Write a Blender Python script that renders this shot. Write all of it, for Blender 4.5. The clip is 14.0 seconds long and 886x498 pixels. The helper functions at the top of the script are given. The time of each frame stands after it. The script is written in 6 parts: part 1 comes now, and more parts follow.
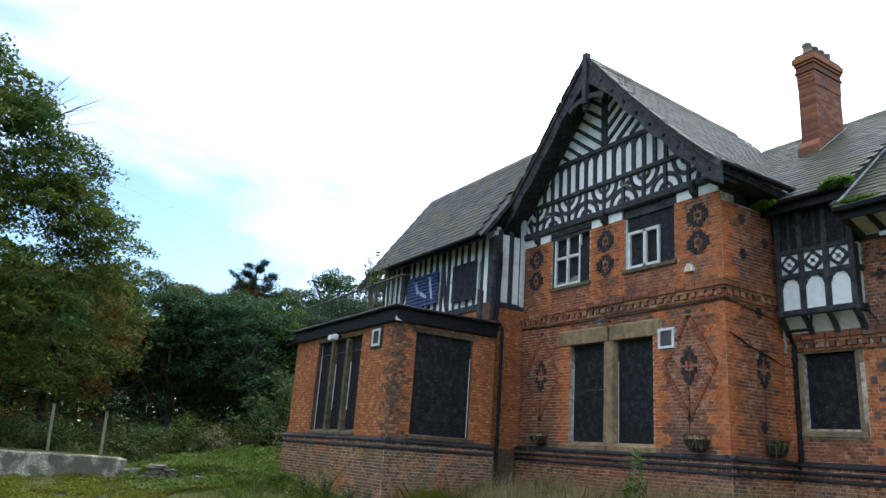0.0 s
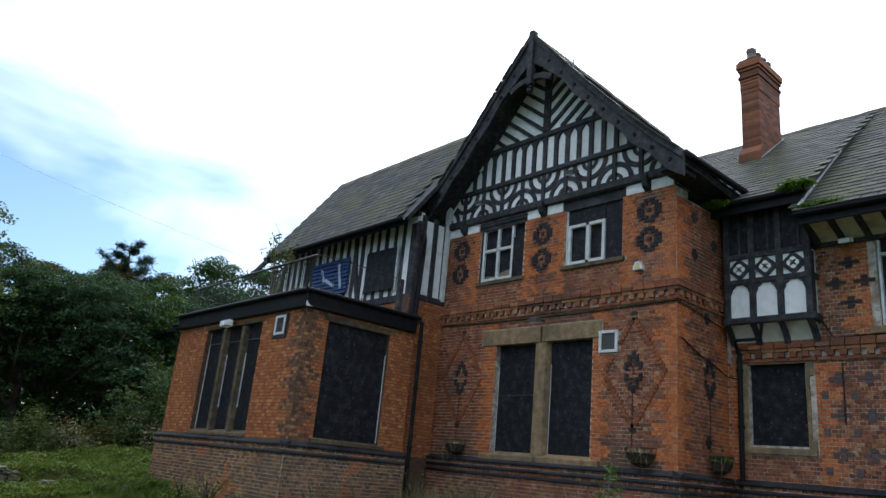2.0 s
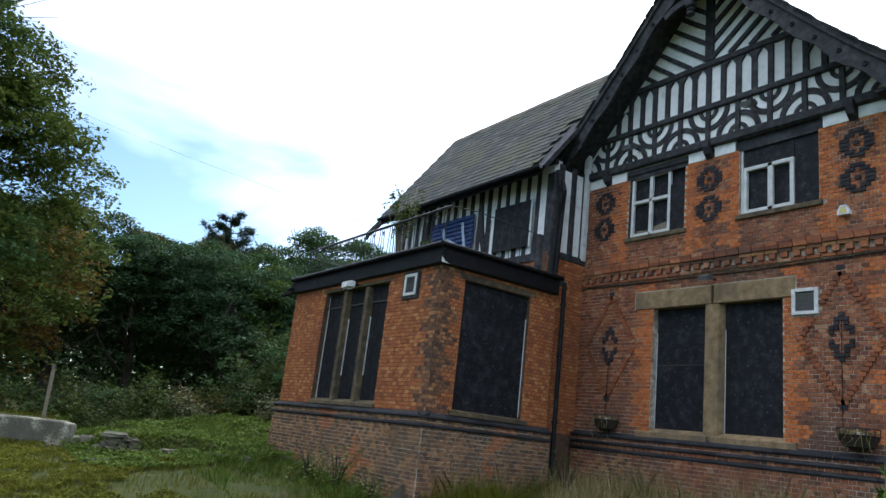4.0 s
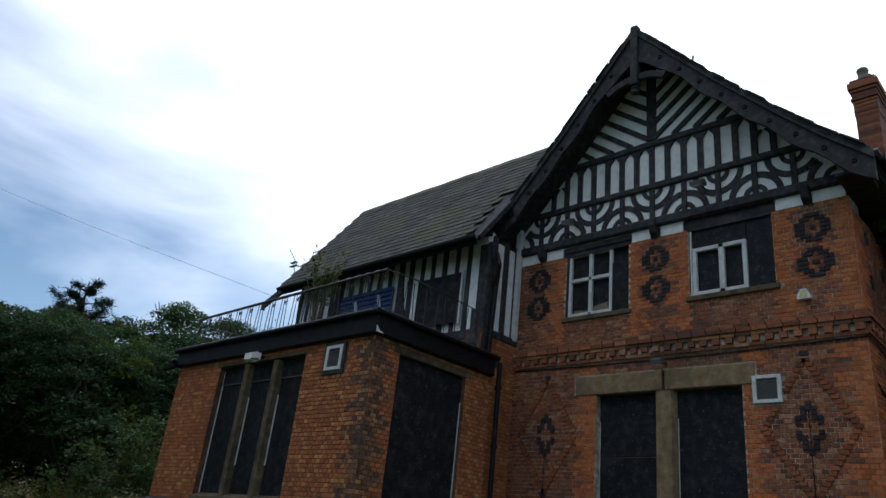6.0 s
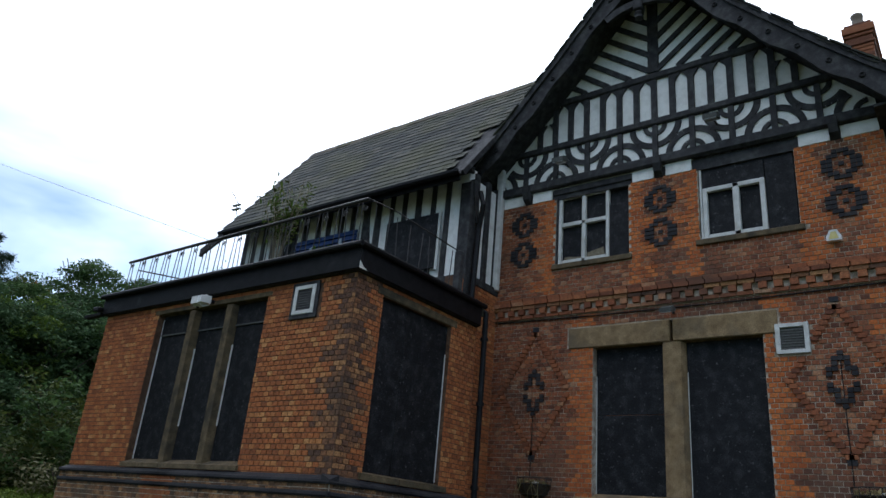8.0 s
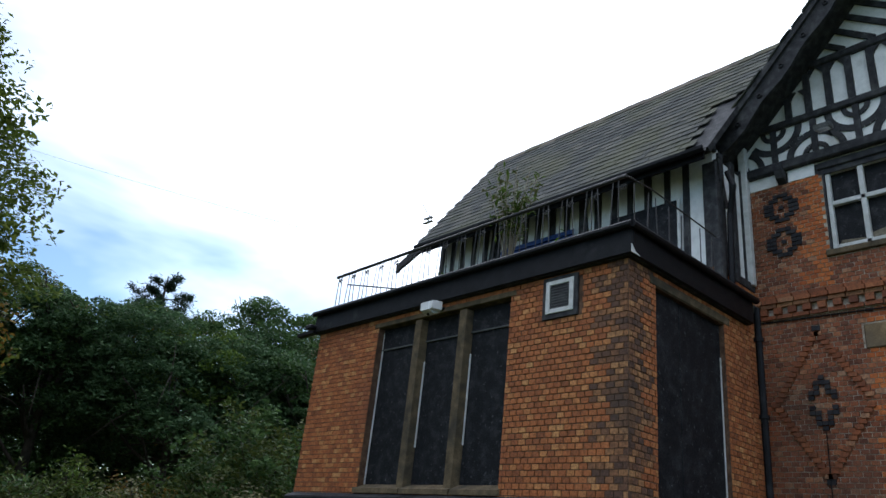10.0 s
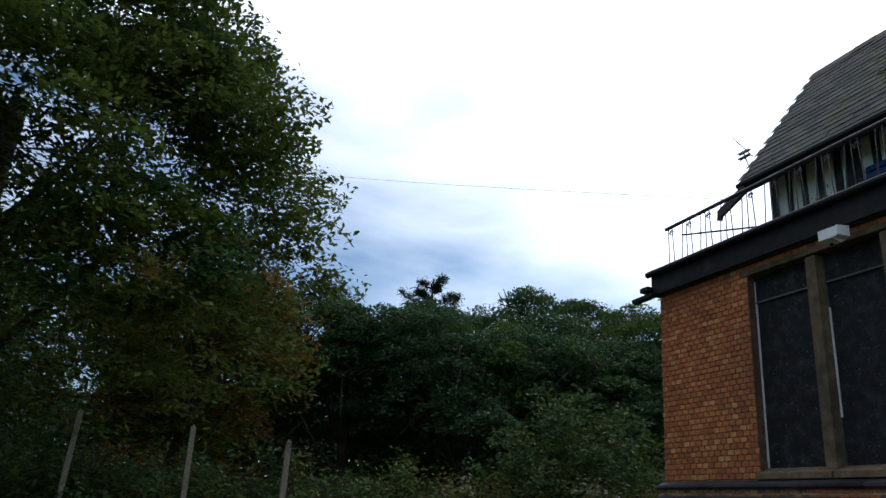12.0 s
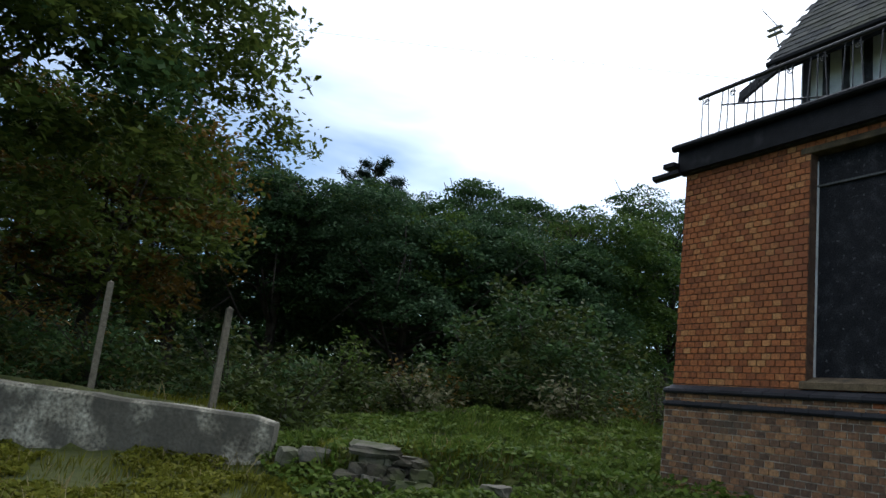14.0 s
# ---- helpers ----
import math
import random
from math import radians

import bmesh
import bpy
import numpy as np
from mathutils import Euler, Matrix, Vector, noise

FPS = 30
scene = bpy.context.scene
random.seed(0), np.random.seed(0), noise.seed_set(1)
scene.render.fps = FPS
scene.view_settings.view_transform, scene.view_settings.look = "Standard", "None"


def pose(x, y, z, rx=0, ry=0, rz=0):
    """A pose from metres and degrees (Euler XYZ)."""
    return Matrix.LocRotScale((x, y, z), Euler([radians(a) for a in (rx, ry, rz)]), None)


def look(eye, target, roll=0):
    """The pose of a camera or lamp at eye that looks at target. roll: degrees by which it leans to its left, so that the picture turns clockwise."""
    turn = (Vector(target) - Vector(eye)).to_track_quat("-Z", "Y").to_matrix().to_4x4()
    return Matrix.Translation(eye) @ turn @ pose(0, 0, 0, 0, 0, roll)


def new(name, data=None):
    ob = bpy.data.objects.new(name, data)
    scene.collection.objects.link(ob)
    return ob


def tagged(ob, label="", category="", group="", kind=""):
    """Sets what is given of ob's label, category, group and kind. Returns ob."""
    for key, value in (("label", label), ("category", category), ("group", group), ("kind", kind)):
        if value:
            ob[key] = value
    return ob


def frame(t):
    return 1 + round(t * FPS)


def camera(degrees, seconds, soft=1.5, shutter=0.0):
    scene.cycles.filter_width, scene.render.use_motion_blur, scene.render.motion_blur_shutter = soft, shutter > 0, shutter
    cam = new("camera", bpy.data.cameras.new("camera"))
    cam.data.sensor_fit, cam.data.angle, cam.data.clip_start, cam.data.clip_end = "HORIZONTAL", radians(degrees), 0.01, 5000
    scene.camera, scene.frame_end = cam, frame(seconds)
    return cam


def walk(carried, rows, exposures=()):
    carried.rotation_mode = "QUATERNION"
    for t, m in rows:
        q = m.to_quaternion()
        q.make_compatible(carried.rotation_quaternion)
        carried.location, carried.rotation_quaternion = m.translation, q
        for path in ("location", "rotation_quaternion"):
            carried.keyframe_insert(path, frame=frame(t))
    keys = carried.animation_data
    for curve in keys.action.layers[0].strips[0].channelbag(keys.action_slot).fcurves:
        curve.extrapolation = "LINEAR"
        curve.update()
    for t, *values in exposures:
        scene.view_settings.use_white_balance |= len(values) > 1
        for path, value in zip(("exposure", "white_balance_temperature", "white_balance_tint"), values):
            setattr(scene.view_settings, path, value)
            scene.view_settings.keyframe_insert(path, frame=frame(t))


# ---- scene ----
cam = camera(63.4, 14.0)
PATH = [
    (0, (0.162, 0.018, 2.071), (1.161, 1.663, 2.614), 4.1),
    (0.5, (0.301, 0.501, 1.997), (1.368, 2.085, 2.59), 4.5),
    (1, (0.394, 1.031, 2.017), (1.551, 2.51, 2.704), 10.4),
    (1.5, (0.387, 1.597, 2.047), (1.627, 3.059, 2.619), 7.1),
    (2, (0.549, 2.031, 2.052), (1.8, 3.477, 2.636), 5.5),
    (2.5, (0.549, 2.554, 2.07), (1.638, 4.143, 2.607), 4.1),
    (3, (0.756, 3.009, 2.032), (1.918, 4.549, 2.562), 2.6),
    (3.1, (0.777, 3.121, 2.034), (1.914, 4.679, 2.559), 3.2),
    (3.5, (0.708, 3.578, 2.043), (1.782, 5.192, 2.536), 5.7),
    (4, (0.813, 4.086, 1.975), (1.904, 5.687, 2.472), 6.7),
    (4.2, (0.837, 4.275, 1.962), (1.907, 5.881, 2.487), 8.1),
    (6.3, (0.861, 6.228, 1.879), (2.168, 7.521, 2.667), 6.3),
    (6.5, (0.937, 6.39, 1.87), (2.242, 7.689, 2.652), 6.0),
    (7, (1.12, 6.901, 1.79), (2.539, 8.055, 2.599), 4.6),
    (7.5, (1.297, 7.312, 1.832), (2.741, 8.462, 2.604), 6.0),
    (8, (1.425, 7.831, 1.803), (2.89, 8.979, 2.534), 5.3),
    (8.5, (1.57, 8.345, 1.809), (2.959, 9.57, 2.563), 6.4),
    (8.7, (1.593, 8.552, 1.769), (2.926, 9.841, 2.518), 8.5),
    (10.8, (1.377, 10.785, 1.614), (2.444, 12.281, 2.404), 4.7),
    (11, (1.365, 11.012, 1.614), (2.367, 12.578, 2.35), 6.2),
    (11.5, (1.294, 11.564, 1.675), (2.223, 13.183, 2.395), 5.0),
    (12, (1.213, 12.064, 1.614), (1.886, 13.811, 2.317), 4.9),
    (12.5, (1.266, 12.574, 1.611), (2.027, 14.307, 2.259), 3.5),
    (13, (1.292, 13.071, 1.597), (2.14, 14.773, 2.216), 4.6),
    (13.5, (1.359, 13.556, 1.578), (2.312, 15.231, 2.115), 8.8),
    (14, (1.323, 14.08, 1.577), (2.238, 15.8, 2.03), 8.2),
]
EXPOSURES = [(t, e, 5850, 10) for t, e in ((0, 1.35), (1, 1.0), (2, .85), (3, .9), (4, 1.1), (6.5, -.15), (7, 0), (8, .5), (8.5, .8), (11, .5), (12, .05), (12.5, -.1), (13, -.05), (13.5, .2), (14, .35))]
walk(cam, [(t, look(eye, target, roll)) for t, eye, target, roll in PATH], EXPOSURES)

# ---- world and light ----
world = bpy.data.worlds.new("overcast_sky")
scene.world = world
world.use_nodes = True
wn, wl = world.node_tree.nodes, world.node_tree.links
SUN_ELEVATION, SUN_TURN = 40.0, 62.0
BLUE = (0.98, 1.08, 1.10)
sky = wn.new("ShaderNodeTexSky")
sky.sky_type, sky.sun_disc = "NISHITA", False
sky.sun_elevation, sky.sun_rotation = radians(SUN_ELEVATION), radians(SUN_TURN)
sky_scale = wn.new("ShaderNodeVectorMath")
sky_scale.operation = "SCALE"
sky_scale.inputs["Scale"].default_value = 0.088
sky_tint = wn.new("ShaderNodeVectorMath")
sky_tint.operation = "MULTIPLY"
sky_tint.inputs[1].default_value = BLUE
wl.new(sky.outputs["Color"], sky_tint.inputs[0])
wl.new(sky_tint.outputs["Vector"], sky_scale.inputs[0])
w_coord = wn.new("ShaderNodeTexCoord")
w_map = wn.new("ShaderNodeMapping")
w_map.inputs["Scale"].default_value = (1.0, 1.0, 2.4)
wl.new(w_coord.outputs["Generated"], w_map.inputs["Vector"])
cloud = wn.new("ShaderNodeTexNoise")
cloud.inputs["Scale"].default_value, cloud.inputs["Detail"].default_value, cloud.inputs["Roughness"].default_value = 1.9, 5.0, 0.48
cloud.inputs["Distortion"].default_value = 0.35
wl.new(w_map.outputs["Vector"], cloud.inputs["Vector"])
w_xyz = wn.new("ShaderNodeSeparateXYZ")
wl.new(w_coord.outputs["Generated"], w_xyz.inputs["Vector"])
high = wn.new("ShaderNodeMapRange")           # the cloud sheet closes higher up
high.inputs["From Min"].default_value, high.inputs["From Max"].default_value = 0.22, 0.66
high.inputs["To Min"].default_value, high.inputs["To Max"].default_value = -0.26, 0.20
wl.new(w_xyz.outputs["Z"], high.inputs["Value"])
w_add = wn.new("ShaderNodeMath")
wl.new(cloud.outputs["Fac"], w_add.inputs[0])
wl.new(high.outputs["Result"], w_add.inputs[1])
# cloud is thicker and brighter towards the veiled sun
w_dot = wn.new("ShaderNodeVectorMath")
w_dot.operation = "DOT_PRODUCT"
_t, _e = radians(SUN_TURN), radians(SUN_ELEVATION)
w_dot.inputs[1].default_value = (math.sin(_t) * math.cos(_e), math.cos(_t) * math.cos(_e), math.sin(_e))
wl.new(w_coord.outputs["Generated"], w_dot.inputs[0])
w_thick = wn.new("ShaderNodeMapRange")
w_thick.inputs["From Min"].default_value, w_thick.inputs["From Max"].default_value = 0.62, 0.98
w_thick.inputs["To Min"].default_value, w_thick.inputs["To Max"].default_value = 0.0, 0.16
wl.new(w_dot.outputs["Value"], w_thick.inputs["Value"])
w_more = wn.new("ShaderNodeMath")
wl.new(w_add.outputs[0], w_more.inputs[0])
wl.new(w_thick.outputs["Result"], w_more.inputs[1])
w_glow = wn.new("ShaderNodeMapRange")
w_glow.inputs["From Min"].default_value, w_glow.inputs["From Max"].default_value = -0.6, 1.0
w_glow.inputs["To Min"].default_value, w_glow.inputs["To Max"].default_value = 0.72, 1.75
wl.new(w_dot.outputs["Value"], w_glow.inputs["Value"])
w_white = wn.new("ShaderNodeVectorMath")
w_white.operation = "SCALE"
w_white.inputs[0].default_value = (1.0, 1.02, 1.06)
wl.new(w_glow.outputs["Result"], w_white.inputs["Scale"])
w_ramp = wn.new("ShaderNodeValToRGB")
w_ramp.color_ramp.elements[0].position, w_ramp.color_ramp.elements[1].position = 0.34, 0.74
wl.new(w_more.outputs[0], w_ramp.inputs["Fac"])
w_mix = wn.new("ShaderNodeMix")
w_mix.data_type = "RGBA"
wl.new(w_white.outputs["Vector"], w_mix.inputs["B"])
wl.new(w_ramp.outputs["Color"], w_mix.inputs["Factor"])
wl.new(sky_scale.outputs["Vector"], w_mix.inputs["A"])
wl.new(w_mix.outputs["Result"], wn["Background"].inputs["Color"])
wn["Background"].inputs["Strength"].default_value = 1.0

sun_lamp = new("sun", bpy.data.lights.new("sun", "SUN"))
sun_lamp.data.energy, sun_lamp.data.angle, sun_lamp.data.color = 0.7, radians(14), (1.0, 0.98, 0.95)
turn = radians(SUN_TURN)
sun_lamp.matrix_world = look((0, 0, 60), (-30 * math.sin(turn), -30 * math.cos(turn), 60 - 30 * math.tan(radians(SUN_ELEVATION))))


# ---- materials ----
def material(name, stops, rough=0.85, grain=8.0, fine=90.0, bump=0.3, stain=(0, 0, 0), stain_at=(0.55, 0.75), stain_scale=0.9,
             random_share=0.0, metal=0.0, mottle=0.35, spec=0.3, bump_scale=60.0, through_light=0.0):
    """A surface whose colours run over stops (position, colour), picked by piece and by noise, with broad stains and fine relief."""
    m = bpy.data.materials.new(name)
    m.use_nodes = True
    n, l = m.node_tree.nodes, m.node_tree.links
    bsdf = n["Principled BSDF"]
    bsdf.inputs["Roughness"].default_value, bsdf.inputs["Metallic"].default_value = rough, metal
    bsdf.inputs["Specular IOR Level"].default_value = spec
    geo = n.new("ShaderNodeNewGeometry")
    grain_noise = n.new("ShaderNodeTexNoise")
    grain_noise.inputs["Scale"].default_value, grain_noise.inputs["Detail"].default_value = grain, 6.0
    l.new(geo.outputs["Position"], grain_noise.inputs["Vector"])
    ramp = n.new("ShaderNodeValToRGB")
    els = ramp.color_ramp.elements
    while len(els) < len(stops):
        els.new(0.5)
    for e, (p, c) in zip(els, stops):
        e.position, e.color = p, (*c, 1)
    if random_share:
        info = n.new("ShaderNodeObjectInfo")
        total = n.new("ShaderNodeMath")
        l.new(info.outputs["Random"], total.inputs[0])
        l.new(geo.outputs["Random Per Island"], total.inputs[1])
        part_of = n.new("ShaderNodeMath")
        part_of.operation = "FRACT"
        l.new(total.outputs[0], part_of.inputs[0])
        blend = n.new("ShaderNodeMix")
        blend.inputs["Factor"].default_value = random_share
        l.new(grain_noise.outputs["Fac"], blend.inputs["A"])
        l.new(part_of.outputs[0], blend.inputs["B"])
        l.new(blend.outputs["Result"], ramp.inputs["Fac"])
    else:
        l.new(grain_noise.outputs["Fac"], ramp.inputs["Fac"])
    fine_noise = n.new("ShaderNodeTexNoise")
    fine_noise.inputs["Scale"].default_value, fine_noise.inputs["Detail"].default_value = fine, 3.0
    l.new(geo.outputs["Position"], fine_noise.inputs["Vector"])
    tone = n.new("ShaderNodeMapRange")
    tone.inputs["From Min"].default_value, tone.inputs["From Max"].default_value = 0.3, 0.7
    tone.inputs["To Min"].default_value, tone.inputs["To Max"].default_value = 1 - mottle, 1 + mottle * 0.6
    l.new(fine_noise.outputs["Fac"], tone.inputs["Value"])
    scaled = n.new("ShaderNodeVectorMath")
    scaled.operation = "SCALE"
    l.new(ramp.outputs["Color"], scaled.inputs[0])
    l.new(tone.outputs["Result"], scaled.inputs["Scale"])
    broad = n.new("ShaderNodeTexNoise")
    broad.inputs["Scale"].default_value, broad.inputs["Detail"].default_value = stain_scale, 5.0
    l.new(geo.outputs["Position"], broad.inputs["Vector"])
    where = n.new("ShaderNodeMapRange")
    where.inputs["From Min"].default_value, where.inputs["From Max"].default_value = stain_at
    where.inputs["To Max"].default_value = 0.85
    l.new(broad.outputs["Fac"], where.inputs["Value"])
    mixed = n.new("ShaderNodeMix")
    mixed.data_type = "RGBA"
    mixed.inputs["B"].default_value = (*stain, 1)
    l.new(where.outputs["Result"], mixed.inputs["Factor"])
    l.new(scaled.outputs["Vector"], mixed.inputs["A"])
    l.new(mixed.outputs["Result"], bsdf.inputs["Base Color"])
    if bump:
        relief = n.new("ShaderNodeTexNoise")
        relief.inputs["Scale"].default_value, relief.inputs["Detail"].default_value = bump_scale, 4.0
        l.new(geo.outputs["Position"], relief.inputs["Vector"])
        bumped = n.new("ShaderNodeBump")
        bumped.inputs["Strength"].default_value, bumped.inputs["Distance"].default_value = bump, 0.01
        l.new(relief.outputs["Fac"], bumped.inputs["Height"])
        l.new(bumped.outputs["Normal"], bsdf.inputs["Normal"])
    if through_light:
        thin = n.new("ShaderNodeBsdfTranslucent")
        l.new(mixed.outputs["Result"], thin.inputs["Color"])
        both = n.new("ShaderNodeMixShader")
        both.inputs["Fac"].default_value = through_light
        l.new(bsdf.outputs[0], both.inputs[1])
        l.new(thin.outputs[0], both.inputs[2])
        l.new(both.outputs[0], n["Material Output"].inputs["Surface"])
    return m


def leafy(name, a, b, c, d, share=.9):
    a, b, c, d = (tuple(share * q for q in col) for col in (a, b, c, d))
    return material(name, ((0.0, a), (0.4, b), (0.72, c), (1.0, d)), rough=0.6, grain=0.5, fine=3.0, bump=0, stain=a,
                    stain_at=(0.6, 0.9), stain_scale=0.25, random_share=0.65, mottle=0.3, spec=0.06, through_light=0.36)


RED = material("red_brick", ((0.0, (.07, .030, .020)), (0.2, (.165, .056, .027)), (0.45, (.275, .088, .036)), (0.62, (.22, .080, .038)), (0.80, (.335, .118, .047)), (0.90, (.37, .20, .11)), (1.0, (.58, .48, .37))),
               random_share=0.8, stain=(.085, .046, .031), stain_at=(.52, .72), stain_scale=.7, mottle=.55, fine=45)
ORANGE = material("rubbed_orange_brick", ((0.1, (.25, .066, .020)), (0.5, (.44, .120, .028)), (0.9, (.50, .165, .045))), random_share=0.6, stain=(.16, .05, .025), stain_at=(.6, .8), mottle=.4, fine=40)
TAN = material("buff_orange_brick", ((0.0, (.13, .052, .028)), (0.15, (.25, .085, .032)), (0.45, (.37, .122, .040)), (0.66, (.38, .135, .046)), (0.80, (.45, .190, .066)), (0.93, (.54, .29, .112)), (1.0, (.58, .36, .16))),
               random_share=0.72, stain=(.22, .075, .034), stain_at=(.5, .78), stain_scale=.9, mottle=.45, fine=50)
QUOIN = material("weathered_corner_brick", ((0.0, (.055, .036, .028)), (0.3, (.12, .062, .04)), (0.6, (.24, .11, .05)), (0.85, (.38, .19, .08)), (1.0, (.50, .29, .13))), random_share=0.7, stain=(.06, .045, .036), stain_at=(.58, .8), mottle=.5, fine=40)
PLINTH = material("sooty_plinth_brick", ((0.0, (.07, .047, .033)), (0.35, (.15, .085, .05)), (0.7, (.28, .14, .066)), (1.0, (.42, .24, .11))), random_share=0.75, stain=(.075, .063, .042), stain_at=(.52, .72), mottle=.5, fine=35)
BLUEBRICK = material("blue_black_brick", ((0.0, (.014, .014, .017)), (0.5, (.03, .03, .034)), (1.0, (.045, .042, .042))), rough=.7, random_share=.6, spec=.15)
MORTAR = material("old_lime_mortar", ((0.3, (.20, .155, .115)), (0.45, (.36, .30, .235)), (0.6, (.52, .46, .38)), (0.75, (.60, .54, .46))), rough=.95, grain=11, fine=60, stain=(.15, .095, .065), stain_at=(.52, .70), stain_scale=2.2)
MORTAR_WARM = material("brown_brick_mortar", ((0.25, (.06, .034, .022)), (0.5, (.11, .062, .038)), (0.8, (.20, .125, .08))), rough=.95, grain=11, stain=(.07, .042, .028), stain_at=(.5, .75))
STACK = material("sooty_chimney_brick", ((0.0, (.06, .032, .024)), (0.4, (.15, .058, .032)), (0.75, (.25, .092, .042)), (1.0, (.30, .16, .09))), random_share=.6, stain=(.075, .05, .038), stain_at=(.48, .68), stain_scale=1.6)
STONE = material("buff_sandstone", ((0.2, (.135, .09, .046)), (0.5, (.235, .162, .085)), (0.8, (.33, .24, .135))), rough=.9, stain=(.10, .08, .055), stain_at=(.50, .70), stain_scale=1.8, mottle=.45)
STONE_DARK = material("sooty_sandstone", ((0.2, (.05, .038, .022)), (0.5, (.115, .085, .048)), (0.8, (.19, .14, .08))), rough=.9, stain=(.03, .028, .022), stain_at=(.5, .7), stain_scale=2.4)
GREYBRICK = material("grey_blue_brick", ((0.0, (.05, .045, .05)), (0.5, (.09, .075, .075)), (1.0, (.14, .10, .09))), random_share=.6)
TIMBER = material("black_painted_timber", ((0.25, (.015, .015, .017)), (0.5, (.032, .032, .035)), (0.75, (.07, .07, .072))), rough=.75, spec=.25, grain=9, stain=(.10, .10, .095), stain_at=(.58, .85), stain_scale=2.6, bump=.5)
PLASTER = material("white_limewashed_plaster", ((0.2, (.62, .62, .60)), (0.5, (.76, .76, .74)), (0.8, (.82, .82, .80))), rough=.85, stain=(.44, .43, .38), stain_at=(.58, .8), stain_scale=2.2, mottle=.1)
CREAM = material("stained_cream_plaster", ((0.2, (.46, .43, .34)), (0.8, (.66, .63, .54))), rough=.9, stain=(.28, .25, .19), stain_at=(.55, .75), stain_scale=3.0, mottle=.12)
BOARD = material("weathered_black_boarding", ((0.25, (.008, .0085, .010)), (0.5, (.014, .0145, .017)), (0.72, (.034, .035, .038))), rough=.6, spec=.15, grain=7, stain=(.14, .14, .145), stain_at=(.63, .79), stain_scale=21.0, mottle=.75)
DARKPAINT = material("black_fascia_paint", ((0.3, (.004, .004, .005)), (0.7, (.011, .011, .013))), rough=.5, spec=.18, stain=(.04, .04, .042), stain_at=(.64, .82), stain_scale=3.0)
SLATE = material("grey_roof_slate", ((0.0, (.022, .024, .024)), (0.4, (.042, .045, .042)), (0.7, (.064, .065, .055)), (1.0, (.095, .092, .075))), rough=.8, random_share=.7, stain=(.060, .062, .028), stain_at=(.46, .70), stain_scale=.8, spec=.2)
RIDGE = material("clay_ridge_tile", ((0.2, (.09, .08, .07)), (0.8, (.17, .14, .11))), random_share=.6, stain=(.10, .10, .04))
LEAD = material("grey_lead_flashing", ((0.2, (.2, .2, .2)), (0.8, (.34, .34, .33))), rough=.6, metal=.2)
WHITEWOOD = material("flaking_white_paint", ((0.2, (.42, .42, .40)), (0.6, (.60, .60, .58)), (0.9, (.7, .7, .68))), rough=.6, stain=(.38, .35, .30), stain_at=(.6, .8), stain_scale=5.0, mottle=.12)
GREYMESH = material("grey_louvre_grille", ((0.3, (.055, .058, .055)), (0.8, (.12, .12, .115))), rough=.6, grain=40)
PLASTIC = material("white_plastic_casing", ((0.3, (.68, .68, .68)), (0.8, (.8, .8, .8))), rough=.4, bump=0, mottle=.05, spec=.5)
GLASSGREY = material("dusty_lamp_glass", ((0.3, (.3, .32, .33)), (0.8, (.5, .52, .53))), rough=.25, bump=0, spec=.6)
YELLOW = material("yellow_box_face", ((0.3, (.6, .5, .16)), (0.8, (.75, .68, .35))), rough=.5, bump=0, mottle=.1)
IRON = material("black_wrought_iron", ((0.3, (.008, .008, .008)), (0.8, (.03, .026, .023))), rough=.55, spec=.5, stain=(.07, .035, .02), stain_at=(.62, .8), stain_scale=6)
ALUMINIUM = material("dull_aluminium", ((0.3, (.35, .35, .36)), (0.8, (.5, .5, .5))), rough=.4, metal=.8, bump=0)
BLUEBOARD = material("faded_blue_board", ((0.2, (.012, .03, .11)), (0.8, (.03, .07, .2))), rough=.6, stain=(.02, .025, .06))
PALEMARK = material("pale_faded_marking", ((0.2, (.30, .36, .46)), (0.8, (.45, .52, .6))), rough=.7)
COIR = material("dead_coir_liner", ((0.2, (.02, .015, .01)), (0.8, (.07, .05, .03))), rough=1.0, grain=40, bump=.8)
CONCRETE = material("stained_concrete", ((0.28, (.10, .088, .062)), (0.42, (.23, .205, .150)), (0.56, (.35, .32, .24)), (0.75, (.45, .415, .32))), rough=.92, grain=3.4, fine=26, mottle=.7, stain=(.080, .074, .056), stain_at=(.46, .53), stain_scale=1.25, bump=.9, bump_scale=16)
ROCK = material("mossy_rubble_stone", ((0.2, (.028, .024, .016)), (0.5, (.078, .068, .046)), (0.8, (.17, .155, .12))), rough=.95, random_share=.5, stain=(.05, .062, .016), stain_at=(.46, .64), stain_scale=3, bump=.8, bump_scale=25)
POSTWOOD = material("grey_weathered_post", ((0.2, (.12, .10, .07)), (0.8, (.27, .235, .17))), rough=.9, grain=20)
BARK = material("dark_ridged_bark", ((0.2, (.018, .015, .012)), (0.8, (.065, .052, .04))), rough=1.0, grain=5, bump=.9, bump_scale=14)
EARTH = material("grassy_earth", ((0.2, (.022, .030, .007)), (0.42, (.042, .052, .010)), (0.62, (.062, .066, .014)), (0.85, (.060, .050, .026))), rough=1.0, grain=1.6, fine=25, stain=(.065, .054, .028), stain_at=(.62, .76), stain_scale=.35, bump=.8, bump_scale=12)
GRASS = leafy("green_grass", (.068, .074, .008), (.122, .130, .014), (.172, .170, .020), (.232, .192, .044))
